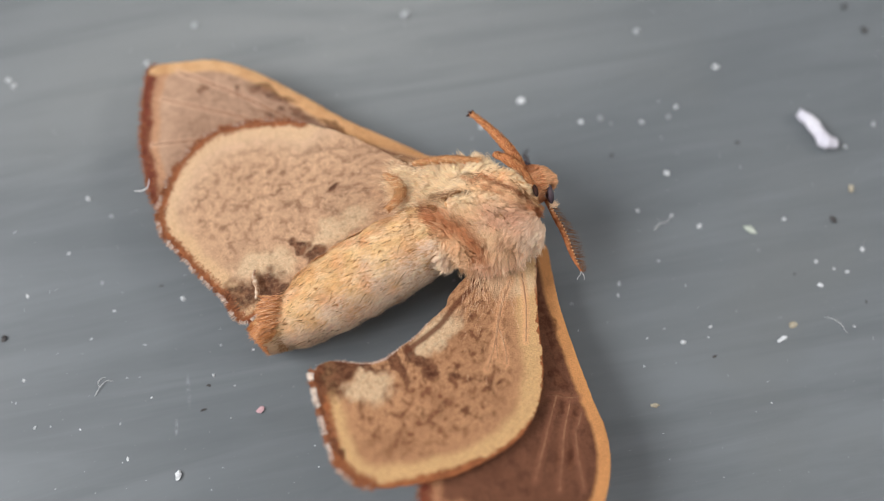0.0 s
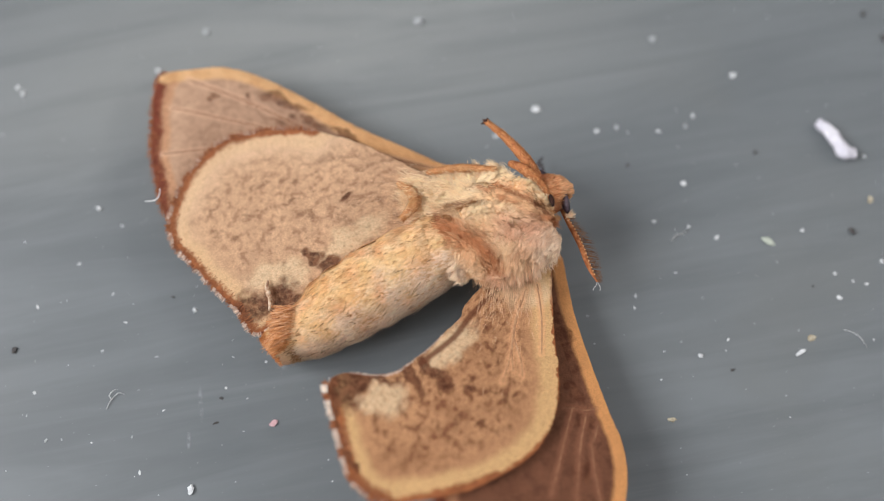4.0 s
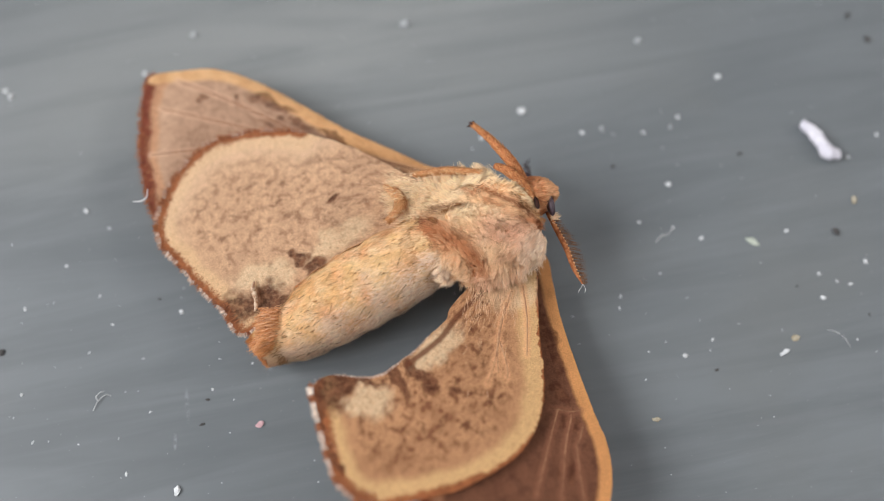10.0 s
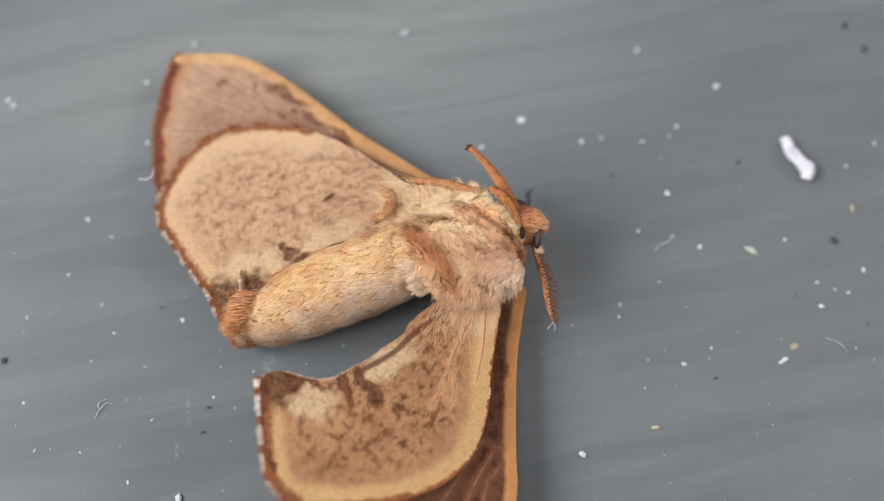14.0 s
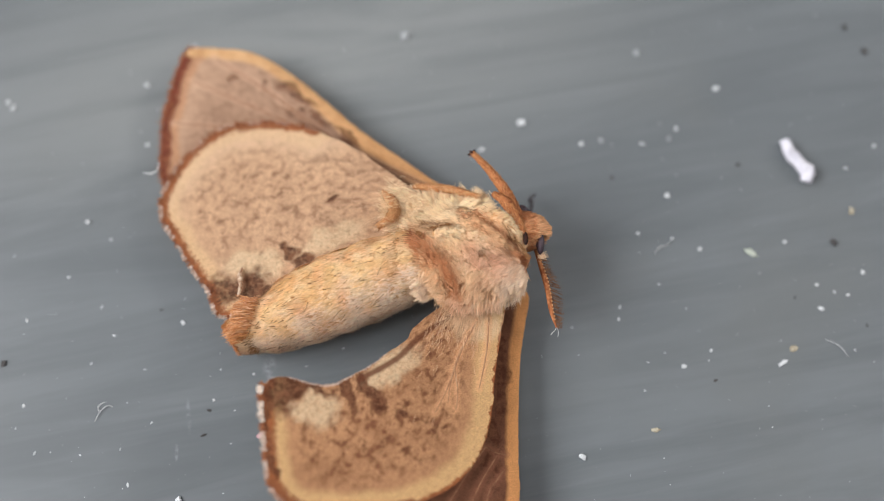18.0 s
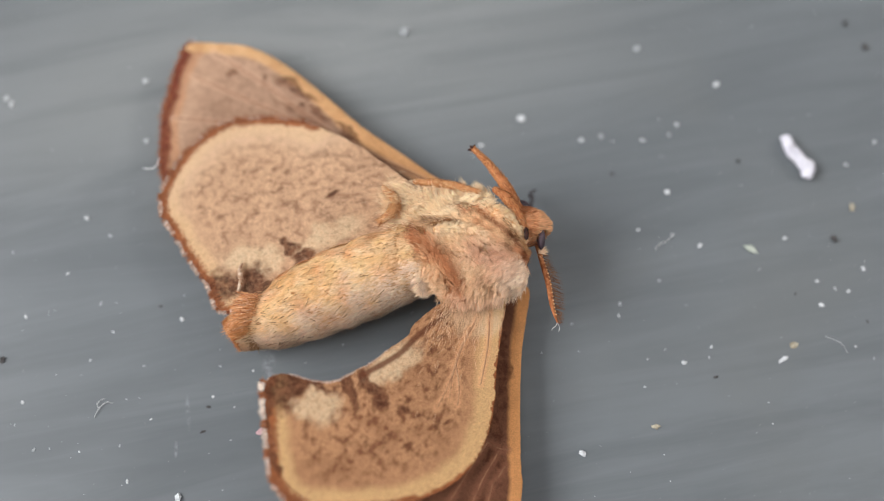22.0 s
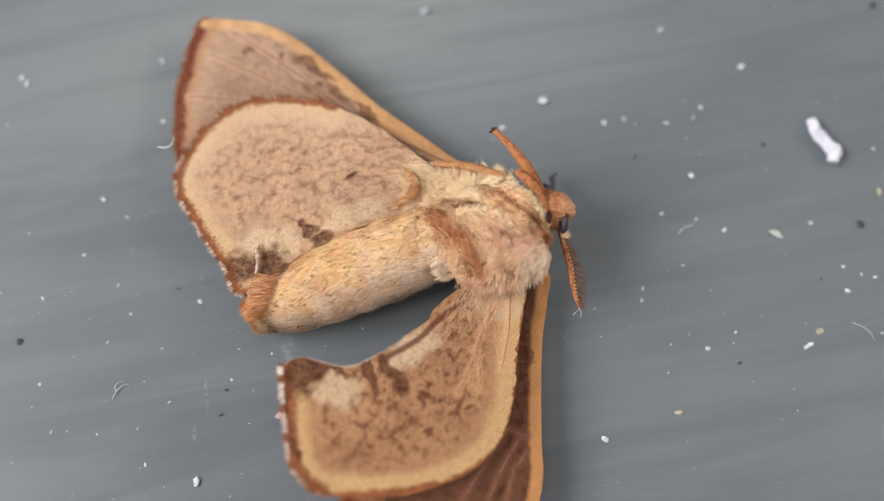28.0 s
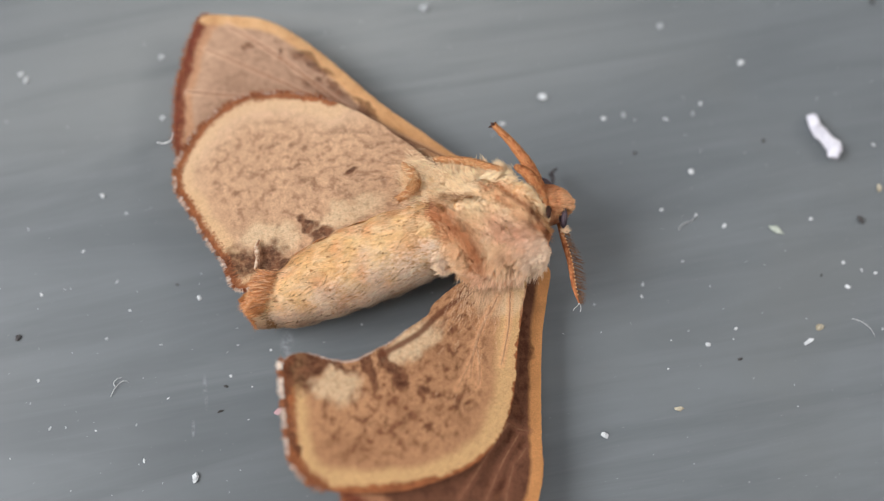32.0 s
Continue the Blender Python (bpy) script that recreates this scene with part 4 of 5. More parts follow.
    strands("rim_down", np.c_[p, height(p[:, 0], p[:, 1]) + 0.025] - np.asarray(hinge), np.c_[out + rg.normal(0, 0.25, (fringe, 2)), np.zeros(fringe)], np.tile((0, 0, 1.0), (fringe, 1)), rg.uniform(0.12, 0.35, fringe), np.full(fringe, 0.045), ob, RIM_FUR,
            "rust and cream scales over the rim", np.clip(0.75 - inset * 0.9 + rg.normal(0, 0.2, fringe), 0, 0.8), np.clip((inset - 0.75) * 0.5 + rg.normal(0, 0.1, fringe), 0, 0.3), 0.03, seed + 5, None, 2, 0.3)
    return ob


def base_hair(ob, hinge, roots, spread, count, length, height, seed, pale=0.3, width=0.02):
    """Long hairs that run out over the wing from its root."""
    rg = np.random.default_rng(seed)
    a, b = np.asarray(roots[0], float), np.asarray(roots[1], float)
    p = a + (b - a) * rg.random((count, 1)) + rg.normal(0, 0.25, (count, 2))
    way = np.asarray(spread, float) * rg.uniform(0.7, 1.3, (count, 1)) + (p - (a + b) / 2) * 0.12
    q = p + way / np.linalg.norm(way, axis=1, keepdims=True) * rg.exponential(length * 1.25, (count, 1))
    z = height(q[:, 0], q[:, 1]) + 0.1
    strands("wing_hair", np.c_[q, z] - np.asarray(hinge), np.c_[way + rg.normal(0, 0.25, (count, 2)), np.zeros(count)], np.tile((0, 0, 1.0), (count, 1)), length * rg.uniform(0.4, 1.1, count),
            np.full(count, width), ob, FUR, "long pale root hairs", rg.uniform(0.1, 0.7, count), np.full(count, pale), 0.12, seed)


LEFT_HINGE, RIGHT_HINGE = (-1.5, 3.4, 2.2), (1.6, -3.2, 3.6)
left_low = lambda x, y: 1.7 + 0.5 * np.exp(-(((y - 0.85 * (-x) - 2.4) / 1.5) ** 2))
left_high = lambda x, y: 2.9 + 0.09 * (x + 10) + 0.3 * np.exp(-(((x + 12) / 6) ** 2) - ((y - 3) / 5) ** 2)
right_high = lambda x, y: 4.0 - 0.17 * (x + 2) + 0.03 * (-y - 4) + 0.5 * np.exp(-(((x + 4) / 4) ** 2) - ((y + 11) / 5) ** 2)
right_low = lambda x, y: right_high(x, y) - 0.85 - 0.08 * np.clip(x, -2, 4)

forewing_left = wing("forewing", [(-1.1, 4.9), (-2.5, 6.0), (-5.1, 7.9), (-7.6, 9.7), (-9.7, 11.6), (-12.7, 14.2), (-15.4, 15.9), (-18.1, 16.6), (-20.5, 16.8), (-21.4, 15.9), (-22, 13.1), (-22.3, 10.8), (-22.2, 8.1), (-21.7, 5.4), (-19.4, 2), (-13.7, 0.3), (-8.2, 0.3), (-2.7, 2.4)],
                     (8, 14), (0, 8), (-14.5, 8.5), left_low, FORE, LEFT_HINGE,
                     [[(-2, 5), (-9, 8.5), (-15, 11.5), (-20.5, 14)], [(-2, 5), (-10, 8.8), (-16, 10), (-21.5, 10.5)], [(-9, 8.6), (-15, 13.3), (-19, 16)]],
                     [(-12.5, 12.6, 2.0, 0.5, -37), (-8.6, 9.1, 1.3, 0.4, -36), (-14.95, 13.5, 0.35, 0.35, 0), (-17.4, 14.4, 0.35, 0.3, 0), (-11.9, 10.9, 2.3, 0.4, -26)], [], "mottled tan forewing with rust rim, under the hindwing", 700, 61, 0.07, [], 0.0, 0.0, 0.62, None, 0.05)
hindwing_left = wing("hindwing", [(-2.7, 3.4), (-5.9, 6.3), (-8.3, 8.1), (-10.8, 9.3), (-13.3, 10), (-15.8, 10.1), (-17.9, 9.6), (-19.9, 8), (-21.1, 6.2), (-21.7, 4.3), (-21.3, 2.6), (-20.2, 1), (-19.1, -0.7), (-17.9, -2.1), (-17.2, -3.5), (-16.6, -4.2), (-15.6, -3.9), (-12.6, -2.8), (-8.8, -1.3), (-5, 0.2), (-2.5, 1.8)],
                     (3, 16), (0, 0), (-12.5, 3.0), left_high, HIND, LEFT_HINGE,
                     [],
                     [(-12.4, 0.7, 0.5, 0.6, 20), (-12.0, 0.1, 0.6, 0.6, 30), (-11.2, -0.5, 0.7, 0.5, 30), (-9.35, 3.85, 0.45, 0.28, 20), (-15.3, -2.4, 2.3, 0.9, 30), (-16.8, -2.4, 1.2, 1.2, 35), (-13.0, -2.2, 1.1, 0.5, 25), (-14.2, -3.1, 1.9, 0.7, 24)],
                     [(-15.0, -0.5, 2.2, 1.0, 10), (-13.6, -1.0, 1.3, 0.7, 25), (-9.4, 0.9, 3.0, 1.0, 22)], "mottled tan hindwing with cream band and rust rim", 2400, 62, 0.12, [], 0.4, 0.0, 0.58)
forewing_right = wing("forewing", [(2.1, -2.4), (4.2, -2.4), (4.0, -4.6), (3.6, -7), (3.4, -10), (3.3, -13.6), (3.3, -16.1), (2.6, -18.4), (1.1, -20.4), (-1.2, -21.3), (-3.6, -20.6), (-6.6, -19), (-9, -17.3), (-7.4, -13.8), (-4, -10.3), (-0.4, -5.7)],
                      (9, 13), (1, 9), (0.0, -13.5), right_low, FORE, RIGHT_HINGE,
                      [[(0.6, -12.8), (1.2, -13.0), (1.8, -13.3), (2.5, -13.4)], [(1.86, -13.5), (1.3, -14.4), (0.7, -15.4), (-0.8, -18.6)], [(2.3, -14.4), (1.8, -15.1), (1.3, -15.9), (0.6, -19.0)], [(1.1, -13.0), (0.0, -14.6), (-2.0, -17.6)]],
                      [(2.25, -8.2, 0.5, 3.4, 0), (1.7, -12.0, 0.4, 0.9, 0), (1.3, -13.9, 0.5, 0.6, 0), (1.9, -14.3, 0.3, 0.7, -20), (0.4, -16.8, 0.7, 0.8, 0)], [], "mottled brown forewing with orange leading edge, raised off the floor", 500, 63, 0.03)
hindwing_right = wing("hindwing", [(-1.3, -3.8), (-3.5, -5.5), (-4, -6.4), (-5.2, -7.3), (-6.3, -8.2), (-7.5, -8.9), (-8.6, -9.4), (-9.7, -9.4), (-11.6, -9), (-12.7, -9.5), (-12.8, -10.4), (-12.5, -12.4), (-12.2, -14.2), (-11.7, -15.8), (-9.8, -17.1), (-6.2, -17.2), (-3.7, -16.7), (-1, -15.5), (0.7, -13.5), (1.5, -11.1), (1.8, -8.3), (2.2, -5.7), (2.3, -3.3)],
                      (9, 22), (0, 0), (-5.0, -11.8), right_high, HIND, RIGHT_HINGE,
                      [[(0.6, -4.9), (-0.35, -6.7), (-1.1, -8.9), (-1.3, -10.3)], [(0.1, -5.6), (-0.7, -7.4), (-1.3, -9.3), (-2.1, -11.0)], [(-0.9, -8.2), (-0.7, -9.6), (-0.8, -10.8)], [(1.4, -4.6), (1.2, -7.0), (0.7, -9.4)]],
                      [(-11.9, -10.1, 1.5, 1.3, 0), (-11.3, -9.1, 1.5, 0.8, 0), (-11.2, -9.6, 1.4, 0.8, -10), (-9.9, -9.6, 1.6, 0.45, -4), (-6.3, -9.5, 0.45, 1.6, 28), (-7.5, -9.8, 0.36, 1.3, 18), (-5.6, -10.6, 0.6, 0.7, 0), (-4.2, -11.2, 0.5, 0.45, 0), (-12.4, -11.8, 0.45, 1.2, -6), (-12.0, -14.2, 0.35, 1.3, 10)],
                      [(-4.9, -8.25, 2.2, 0.95, 40), (-9.2, -10.9, 1.4, 1.3, 20), (-10.3, -11.2, 1.0, 0.9, 20), (0.6, -4.8, 2.0, 1.5, 0)], "mottled tan hindwing with cream band, raised off the floor", 2200, 64, 0.07, [[(-0.2, -4.0), (-1.6, -4.9), (-3.4, -6.4), (-4.7, -7.75), (-6.9, -9.05)]], 0.0, 0.9, 0.0, (3, 14), 0.0, lambda x: np.interp(x, (-12.8, -10.5, -4.0, 0.8), (2.0, 1.0, 0.9, 0.25)))
base_hair(hindwing_right, RIGHT_HINGE, ((-1.6, -4.2), (1.3, -3.5)), (-0.25, -1.0), 420, 0.8, right_high, 71, 0.3)
base_hair(hindwing_right, RIGHT_HINGE, ((-1.3, -3.2), (1.1, -3.0)), (-0.25, -1.0), 400, 0.7, lambda x, y: right_high(x, y) + 0.25 * np.clip(1.0 + (y + 4.5) / 2, 0, 1), 73, 0.3, 0.02)
base_hair(hindwing_left, LEFT_HINGE, ((-3.2, 0.8), (-3.2, 4.2)), (-1.0, 0.1), 900, 0.85, left_high, 72, 0.4)


# ---- what lies on the floor ----
def lump(name, x, y, size, material, label, category, group, seed, flat=0.5, long=1.0):
    rg = random.Random(seed)
    th, ph = np.meshgrid(np.linspace(0.05, np.pi - 0.05, 7), np.linspace(0, 2 * np.pi, 10, endpoint=False), indexing="ij")
    v = np.stack([np.sin(th) * np.cos(ph), np.sin(th) * np.sin(ph), np.cos(th)], -1).reshape(-1, 3)
    v *= np.array([1 + 0.8 * noise.noise(Vector(q) * 1.6 + Vector((seed * 3.1, 0, 0))) for q in v])[:, None]
    v *= (size * long * rg.uniform(0.9, 1.3), size * rg.uniform(0.65, 1.0), size * flat)
    v[:, 2] -= v[:, 2].min() + 0.01
    ob = finish(name, mesh(name, v, grid_faces(7, 10) + [tuple(range(10))[::-1], tuple(range(60, 70))]), material, None, label, smooth=False)
    ob.matrix_world = pose(x * MM, y * MM, 0, 0, 0, rg.uniform(0, 360))
    return tagged(ob, category=category, group=group)


SPECKS = [(5.96, 10.34, 0.34), (15.26, 16.39, 0.30), (-2.91, 17.93, 0.36), (-22.77, 13.49, 0.28), (-25.87, 2.29, 0.24), (-18.28, -5.25, 0.20), (16.79, -8.35, 0.19), (18.78, -7.24, 0.15), (16.66, 4.37, 0.22),
          (18.69, 0.21, 0.2), (21.12, 13.23, 0.26), (9.4, -14.44, 0.27), (-6.93, -7.07, 0.07), (-22.2, 8.46, 0.22), (-33.23, 11.99, 0.22), (-32.73, 11.51, 0.25), (10.5, 8.56, 0.22), (14.32, 1.42, 0.14),
          (16.76, 1.03, 0.15), (24.93, 0.77, 0.15), (30.28, -1.54, 0.18), (26.83, -2.46, 0.15), (28.98, -3.21, 0.14), (26.92, -4.21, 0.17), (-19.4, 16.9, 0.3), (-15.67, -10.66, 0.12), (32.65, 8.44, 0.17), (3.0, 8.1, 0.22)]
for i, (x, y, s) in enumerate(SPECKS):
    lump("grain", x, y, s * 0.82, DUST_GRAIN if y > 15 else GRAIN, "tiny white grain lying on the grey floor", "grain", "white grains on the floor", i, 0.34)
FAINT = [(12.0, 8.89, 0.2), (15.13, 8.57, 0.13), (17.17, 9.03, 0.16), (17.79, 9.88, 0.14), (12.61, -4.12, 0.11), (12.47, -4.98, 0.1), (9.14, -5.59, 0.08), (15.54, -2.42, 0.08), (-24.03, 0.94, 0.14), (-26.76, -1.91, 0.12),
         (-24.09, -4.03, 0.08), (-23.01, -6.14, 0.09), (-24.37, -8.13, 0.1), (-28.62, -11.03, 0.12), (-27.4, -14.19, 0.14), (-19.75, -12.18, 0.08), (-21.69, -13.94, 0.08), (30.25, 6.59, 0.12), (15.54, -7.4, 0.07), (28.05, -3.01, 0.09), (33.0, -13.4, 0.1), (28.9, -7.2, 0.08),
         (-26.36, -14.13, 0.07), (-24.34, -14.32, 0.08), (-24.12, -4.13, 0.09), (-29.27, -5.07, 0.11), (-15.35, -8.55, 0.07), (-13.07, -8.86, 0.08), (-20.60, -8.54, 0.09), (-20.92, -16.26, 0.11), (-28.93, -12.57, 0.07)]
for i, (x, y, s) in enumerate(FAINT):
    lump("dust_grain", x, y, s * 0.85, GRAIN if i % 2 else DUST_GRAIN, "faint speck of pale dust on the floor", "dust", "dust specks on the floor", 100 + i, 0.3, 1.3)
for i, (x, y, s, m, c) in enumerate([(30.17, 3.17, 0.22, YELLOW_GRAIN, "straw-coloured"), (14.46, -12.7, 0.2, YELLOW_GRAIN, "straw-coloured"), (22.34, -0.05, 0.24, GREEN_GRAIN, "pale green"), (-12.28, -13.01, 0.2, PINK_GRAIN, "pink"),
                                     (23.71, -8.11, 0.22, GRAIN, "off-white"), (24.63, -7.08, 0.2, YELLOW_GRAIN, "brownish"), (-17.47, -17.32, 0.26, GRAIN, "dull white")]):
    lump("flake", x, y, s, m, c + " flake lying on the grey floor", "flake", "coloured flakes on the floor", 200 + i, 0.3, 1.5)
DARKS = [(-19.88, -4.31, 0.12), (-15.92, -11.35, 0.13), (-16.17, -13.01, 0.13), (-30.41, -8.12, 0.24), (28.49, 0.72, 0.3), (22.18, 6.86, 0.18), (12.66, 5.81, 0.16), (31.93, 18.68, 0.26), (33.16, 16.55, 0.3), (25.18, -3.38, 0.12), (30.01, -5.43, 0.1), (18.89, -9.33, 0.14)]
for i, (x, y, s) in enumerate(DARKS):
    lump("dirt_crumb", x, y, s * 0.75, DARK_GRAIN, "dark crumb of dirt on the grey floor", "crumb", "dark crumbs on the floor", 300 + i, 0.4, 1.4)


def dust(count, seed):
    """Fine pale dust, too small to pick apart."""
    rg = np.random.default_rng(seed)
    v, f = [], []
    for k in range(count):
        x, y, r = rg.uniform(-36, 36), rg.uniform(-22, 24), 0.02 + 0.05 * rg.random() ** 3
        a = np.sort(rg.uniform(0, 6.28, 5))
        v += [(x + r * math.cos(q) * 1.3, y + r * math.sin(q), 0.012) for q in a] + [(x, y, 0.012 + r * 0.7)]
        f += [(6 * k + j, 6 * k + (j + 1) % 5, 6 * k + 5) for j in range(5)]
    ob = finish("dust", mesh("dust", v, f), GRAIN, None, "fine pale dust scattered over the grey floor", smooth=False)
    return tagged(ob, category="dust", kind="stuff")


dust(420, 77)


def fibre(points, radius, label, parent=None, name="lint_fibre"):
    v, f = tube([(x, y, z) for x, y, z in points], [radius, radius * 1.2, radius, radius * 0.6], 30, 6)
    ob = finish(name, mesh(name, v, f), FIBRE, parent, label)
    return ob if parent else tagged(ob, category="fibre", group="lint on the floor")


fibre([(-23.6, -12.1, 0.07), (-23.35, -11.5, 0.12), (-22.9, -11.05, 0.1), (-22.5, -11.1, 0.06)], 0.022, "curled white lint fibre on the floor")
fibre([(-23.3, -11.5, 0.07), (-23.5, -11.2, 0.1), (-23.3, -10.9, 0.1), (-23.0, -10.8, 0.06)], 0.018, "short white lint fibre on the floor")
fibre([(15.4, -0.1, 0.06), (15.8, 0.35, 0.1), (16.3, 0.5, 0.1), (16.75, 0.95, 0.1)], 0.03, "bent pale lint fibre on the floor")
fibre([(26.9, -6.5, 0.05), (27.5, -6.7, 0.06), (28.0, -7.1, 0.06), (28.3, -7.7, 0.05)], 0.014, "thin arc of pale lint on the floor")

# lint caught on the rim of the wing
CAUGHT = [(-23.09, 6.29, 2.3), (-22.51, 6.20, 2.4), (-22.09, 6.42, 2.5), (-21.95, 6.95, 2.6)]
fibre([(x - LEFT_HINGE[0], y - LEFT_HINGE[1], z - LEFT_HINGE[2]) for x, y, z in CAUGHT], 0.035, "curled white lint caught on the rim", hindwing_left, "lint")
fold_v, fold_f = tube([(-15.4, -0.9, 2.75), (-15.55, -1.5, 2.85), (-15.4, -2.2, 2.85), (-15.55, -2.9, 2.75)], [0.07, 0.14, 0.14, 0.08], 26, 9)
fold_v = fold_v + np.array([[0.09 * noise.noise(Vector(q) * 4.0)] * 3 for q in fold_v])
finish("fold_edge", mesh("fold_edge", fold_v - np.asarray(LEFT_HINGE), fold_f), FOLD, hindwing_left, "pale twisted fold of the wing edge")

# the white chip, pushed aside by the wing beat
chip_path = [(-1.9, -0.08, 0.0), (-0.8, 0.02, 0.04), (0.2, -0.25, 0.0), (1.1, -0.42, 0.0), (1.72, 0.02, -0.02)]
cv, cf = tube(chip_path, [0.32, 0.5, 0.46, 0.54, 0.36], 60, 28, 0.85)
cv = cv + np.array([Vector(noise.noise_vector(Vector(q) * 1.5)) * 0.12 + Vector(noise.noise_vector(Vector(q) * 4.5)) * 0.06 for q in cv])
CHIP_HALF = float(-cv[:, 2].min()) * 0.96
chip = tagged(finish("chip", mesh("chip", cv, cf), CHIP, None, "elongated crumbly white chip lying on the floor"), category="chip")
chip.matrix_world = pose(28.25 * MM, 7.85 * MM, CHIP_HALF * MM, 0, 0, -47)


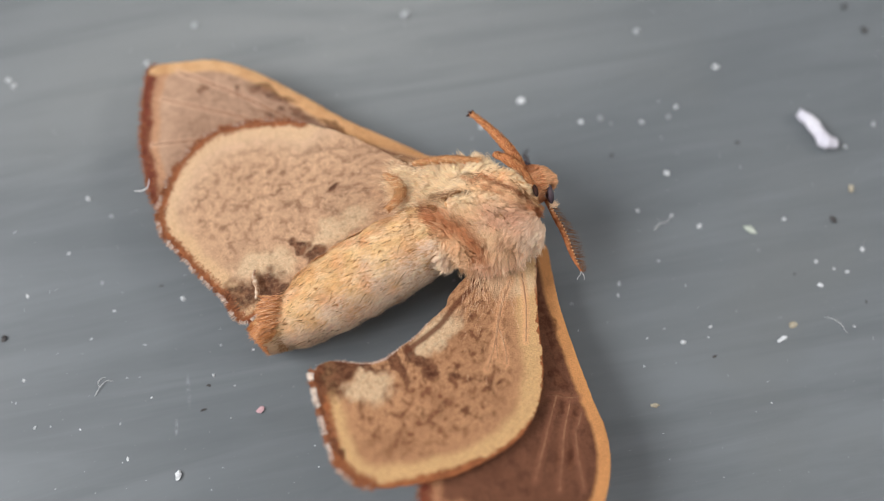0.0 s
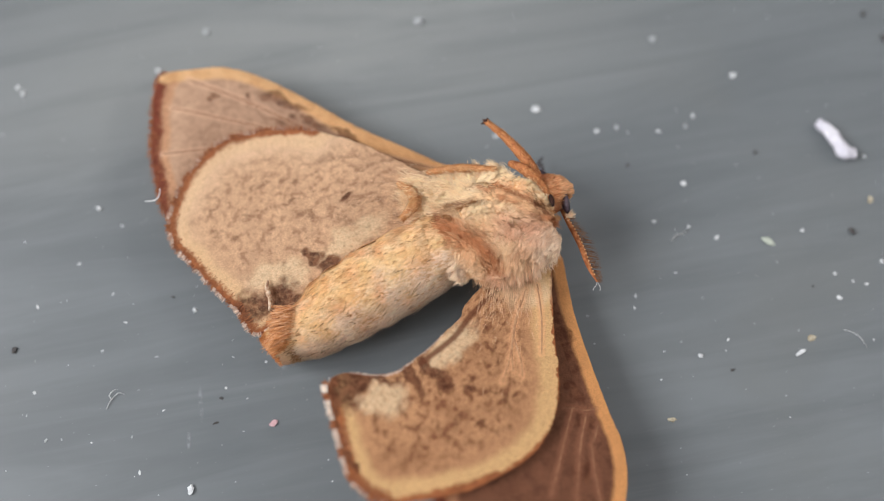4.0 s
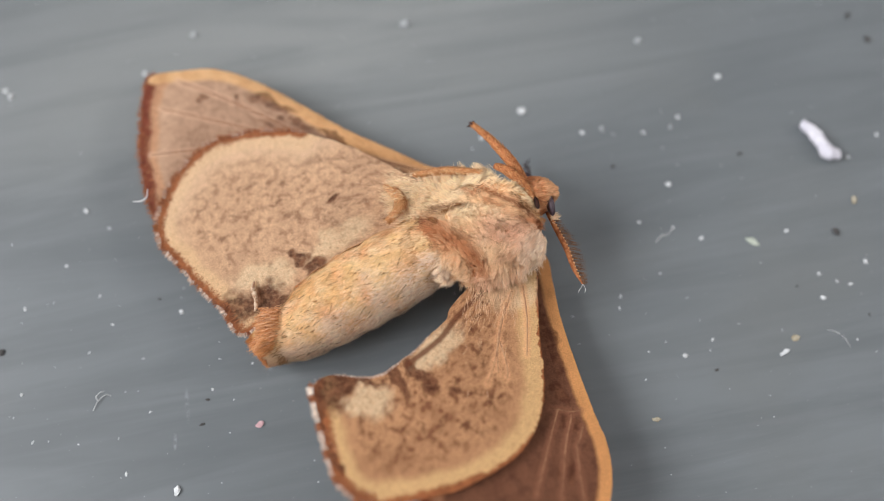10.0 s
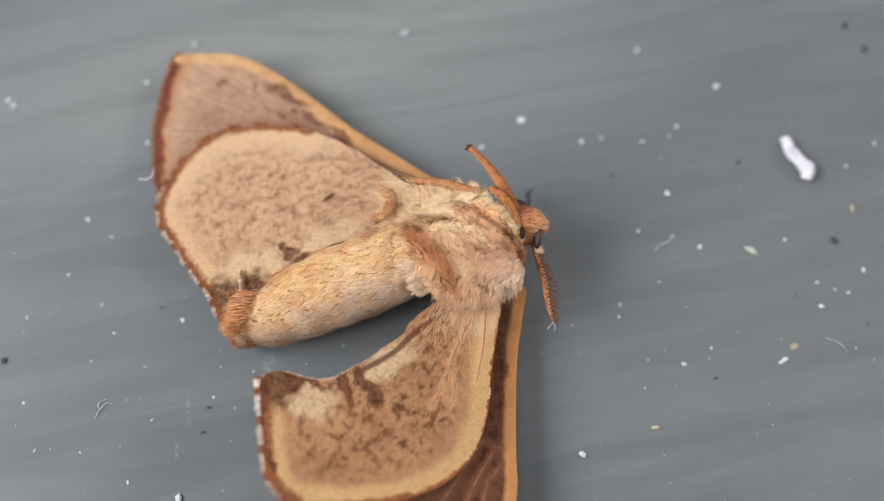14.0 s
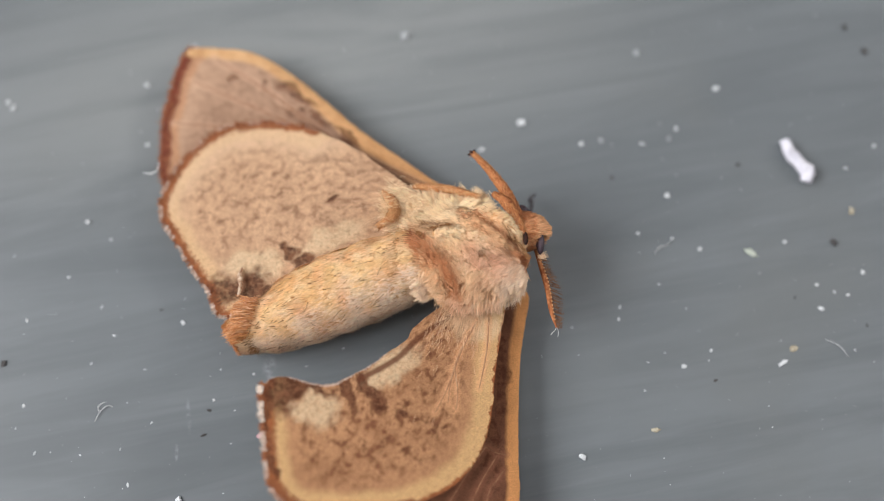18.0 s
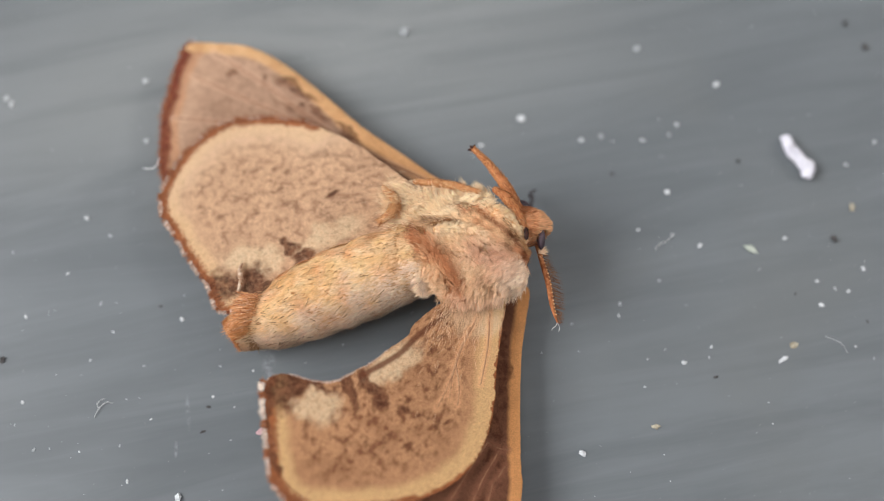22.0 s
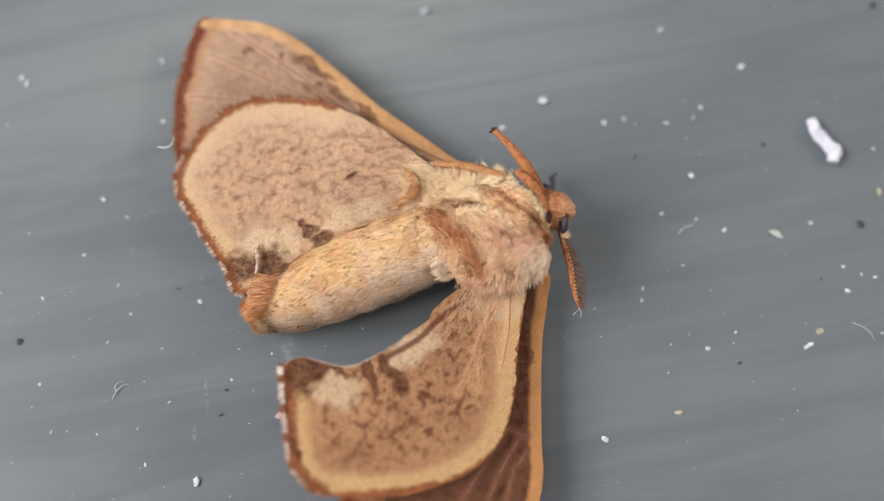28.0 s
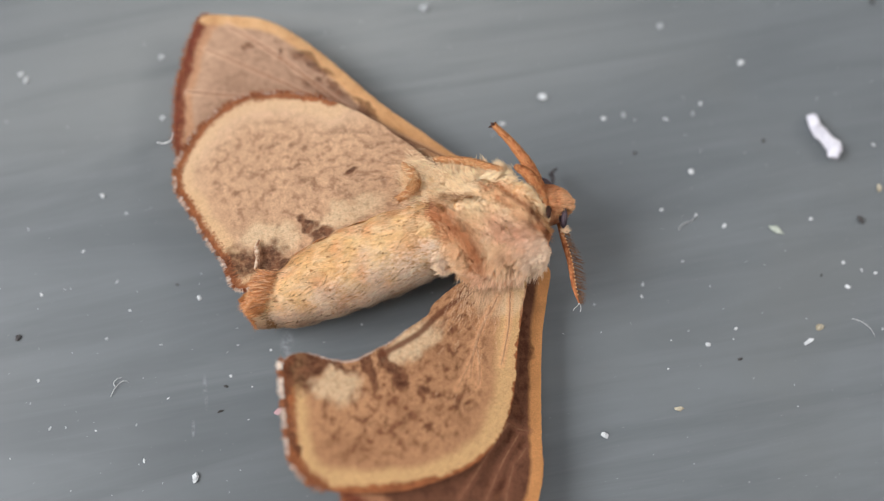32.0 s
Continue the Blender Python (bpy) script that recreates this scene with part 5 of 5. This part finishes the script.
# ---- what moves ----
def motions():
    def lying(t, dx, dy, turn):
        return t, pose((MOTH_X + dx) * MM, (MOTH_Y + dy) * MM, 0, 0, 0, turn)

    walk(moth, [lying(0.0, 0.73, 0.68, 12.2), lying(2.0, 0.76, 0.69, 12.2), lying(3.0, 0.66, 0.85, 12.2), lying(6.0, 0.71, 0.82, 12.1), lying(9.0, 0.75, 0.76, 12.1), lying(11.5, 0.74, 0.81, 12.0), lying(11.8, 0.72, 0.85, 12.1),
                lying(12.0, 0.41, 1.31, 12.9), lying(12.5, 0.66, 0.99, 12.2), lying(12.9, 0.62, 1.0, 12.3), lying(13.2, 0.68, 0.93, 12.1), lying(13.3, -0.6, 1.5, 6.0), lying(13.4, -0.5, 0.6, 1.0), lying(13.5, -0.59, 0.81, 2.1), lying(13.8, -0.3, 0.25, 0.0),
                lying(14.0, -0.25, 0.16, -0.35), lying(14.5, -0.21, 0.22, -0.5), lying(16.5, -0.16, 0.19, -0.5), lying(16.8, -0.1, 0.1, -0.5), lying(17.0, 0.1, -0.35, -0.95), lying(17.2, -0.02, -0.1, -0.3), lying(17.5, -0.05, -0.04, -0.2),
                lying(18.5, -0.03, -0.09, -0.25), lying(19.2, 0.0, 0.0, -0.1), lying(19.5, -0.11, 0.16, 0.07), lying(19.8, -0.03, 0.02, 0.08), lying(21.0, 0.0, 0.0, 0.0), lying(24.0, 0.0, 0.0, -0.1), lying(26.0, -0.09, -0.05, -0.22), lying(32.0, -0.08, 0.0, -0.2)])
    # left pair: time, turn, lift of the tip, slip towards the body
    extra = {12.0: 1.2, 13.3: 3.5, 13.5: 1.6, 13.7: 1.5, 14.0: 0.5}  # the forewing slides out from under the hindwing
    for ob in (forewing_left, hindwing_left):
        rows = [(0.0, -2.2, 1.8, 0), (2.0, -2.2, 1.8, 0), (3.0, -1.7, 1.8, 0), (9.0, -2.2, 1.8, 0), (11.8, -2.2, 1.5, 0), (12.0, -0.9, 0, 0), (12.5, -1.6, 1, 0), (13.2, -2.1, 1.5, 0), (13.3, 3.2, 3, 0.5), (13.5, 3.6, 0, 1.1), (13.7, 3.0, 0, 0.4), (14.0, 2.7, 0, 0), (14.5, 2.5, 0, 0),
                (16.8, 1.7, 0, 0), (17.0, -1.4, 5, 0), (17.3, -0.8, 1, 0), (18.0, 0.2, 0, 0), (18.5, -0.5, 0, 0), (19.2, -0.2, 0, 0), (19.5, 1.1, 0, 0), (19.9, -0.1, 0, 0), (21.0, 0.0, 0, 0), (24.0, 0.0, 0.3, 0), (26.0, 0.1, 1.2, 0), (32.0, 0.2, 1.2, 0)]
        walk(ob, [(t, pose((LEFT_HINGE[0] + 0.85 * slip) * MM, (LEFT_HINGE[1] - 0.6 * slip) * MM, LEFT_HINGE[2] * MM, 0, 0, a) @ Matrix.Rotation(radians(lift), 4, (0.54, 0.84, 0.0))) for t, a, lift, slip in ((t, a + (extra.get(t, 1.8 if t < 13.25 else 0.0) if ob is forewing_left else 0.0), lift, slip) for t, a, lift, slip in rows)])
    # right pair: time, beat, turn, further turn of the forewing, slip of the hindwing
    for ob, share in ((forewing_right, 1.0), (hindwing_right, 0.0)):
        rows = [(0.0, 7, -2.8, 8.6, 0.6), (9.0, 7, -2.7, 8.6, 0.6), (11.8, 7, -2.6, 8.6, 0.6), (12.0, 19, -2.7, 6.3, 0.6), (12.2, 8, -2.7, 7.3, 0.6), (12.7, 6, -2.7, 8.3, 0.6), (12.9, 15, -2.8, 7.3, 0.6), (13.1, 7, -2.8, 7.9, 0.6), (13.2, 6, -2.8, 7.9, 0.6),
                (13.3, 46, -2.5, 1.0, 0.2), (13.4, 10, -1.0, 0, 0), (13.5, 40, -1.5, 0, 0), (13.65, 25, -0.5, 0, 0), (13.8, 6, 0.0, 0, 0), (14.0, 1, 0.2, 0, 0),
                (16.8, 0, 0.3, 0, 0), (17.0, -4, -0.7, 1.5, 0), (17.5, 0, -0.2, 0, 0), (19.3, 0, -0.1, 0, 0), (19.5, 8, 0.0, 0, 0), (19.8, 0, -0.2, 0, 0), (21.0, 0, 0.0, 0, 0), (32.0, 0, 0.4, 0, 0)]
        walk(ob, [(t, pose(*((Vector(RIGHT_HINGE) + Vector((slip * (1 - share), 0, 0))) * MM), 0, 0, b + c * share) @ Matrix.Rotation(radians(a), 4, (-0.87, -0.5, 0.0))) for t, a, b, c, slip in rows])
    # the stretched foreleg swings back when the wings beat
    around = lambda a: pose(*(Vector(FORELEG_ROOT) * MM)) @ pose(0, 0, 0, 0, 0, a) @ pose(*(Vector(FORELEG_ROOT) * -MM))
    walk(foreleg, [(t, around(a)) for t, a in ((0.0, -7.0), (13.2, -7.0), (13.4, -2.0), (13.8, 0.0), (32.0, 0.0))])
    # the abdomen lies closer to the wing until then
    bent = lambda a: pose(-3.0 * MM, -0.8 * MM, 0) @ pose(0, 0, 0, 0, 0, a) @ pose(3.0 * MM, 0.8 * MM, 0)
    walk(abdomen, [(t, bent(a)) for t, a in ((0.0, -3.5), (13.2, -3.5), (13.4, -1.0), (13.8, 0.0), (32.0, 0.0))])
    # the wing beat rolls the chip over and turns it
    chip_at = lambda t, x, y, roll, turn: (t, pose(x * MM, y * MM, CHIP_HALF * MM, roll, 0, turn))
    walk(chip, [chip_at(0.0, 28.25, 7.85, 0, -46), chip_at(13.2, 28.25, 7.85, 0, -46), chip_at(13.2333, 27.6, 7.55, 60, -55), chip_at(13.2667, 27.0, 7.25, 120, -62), chip_at(13.3, 26.35, 6.95, 180, -70), chip_at(32.0, 26.35, 6.95, 180, -70)])


motions()
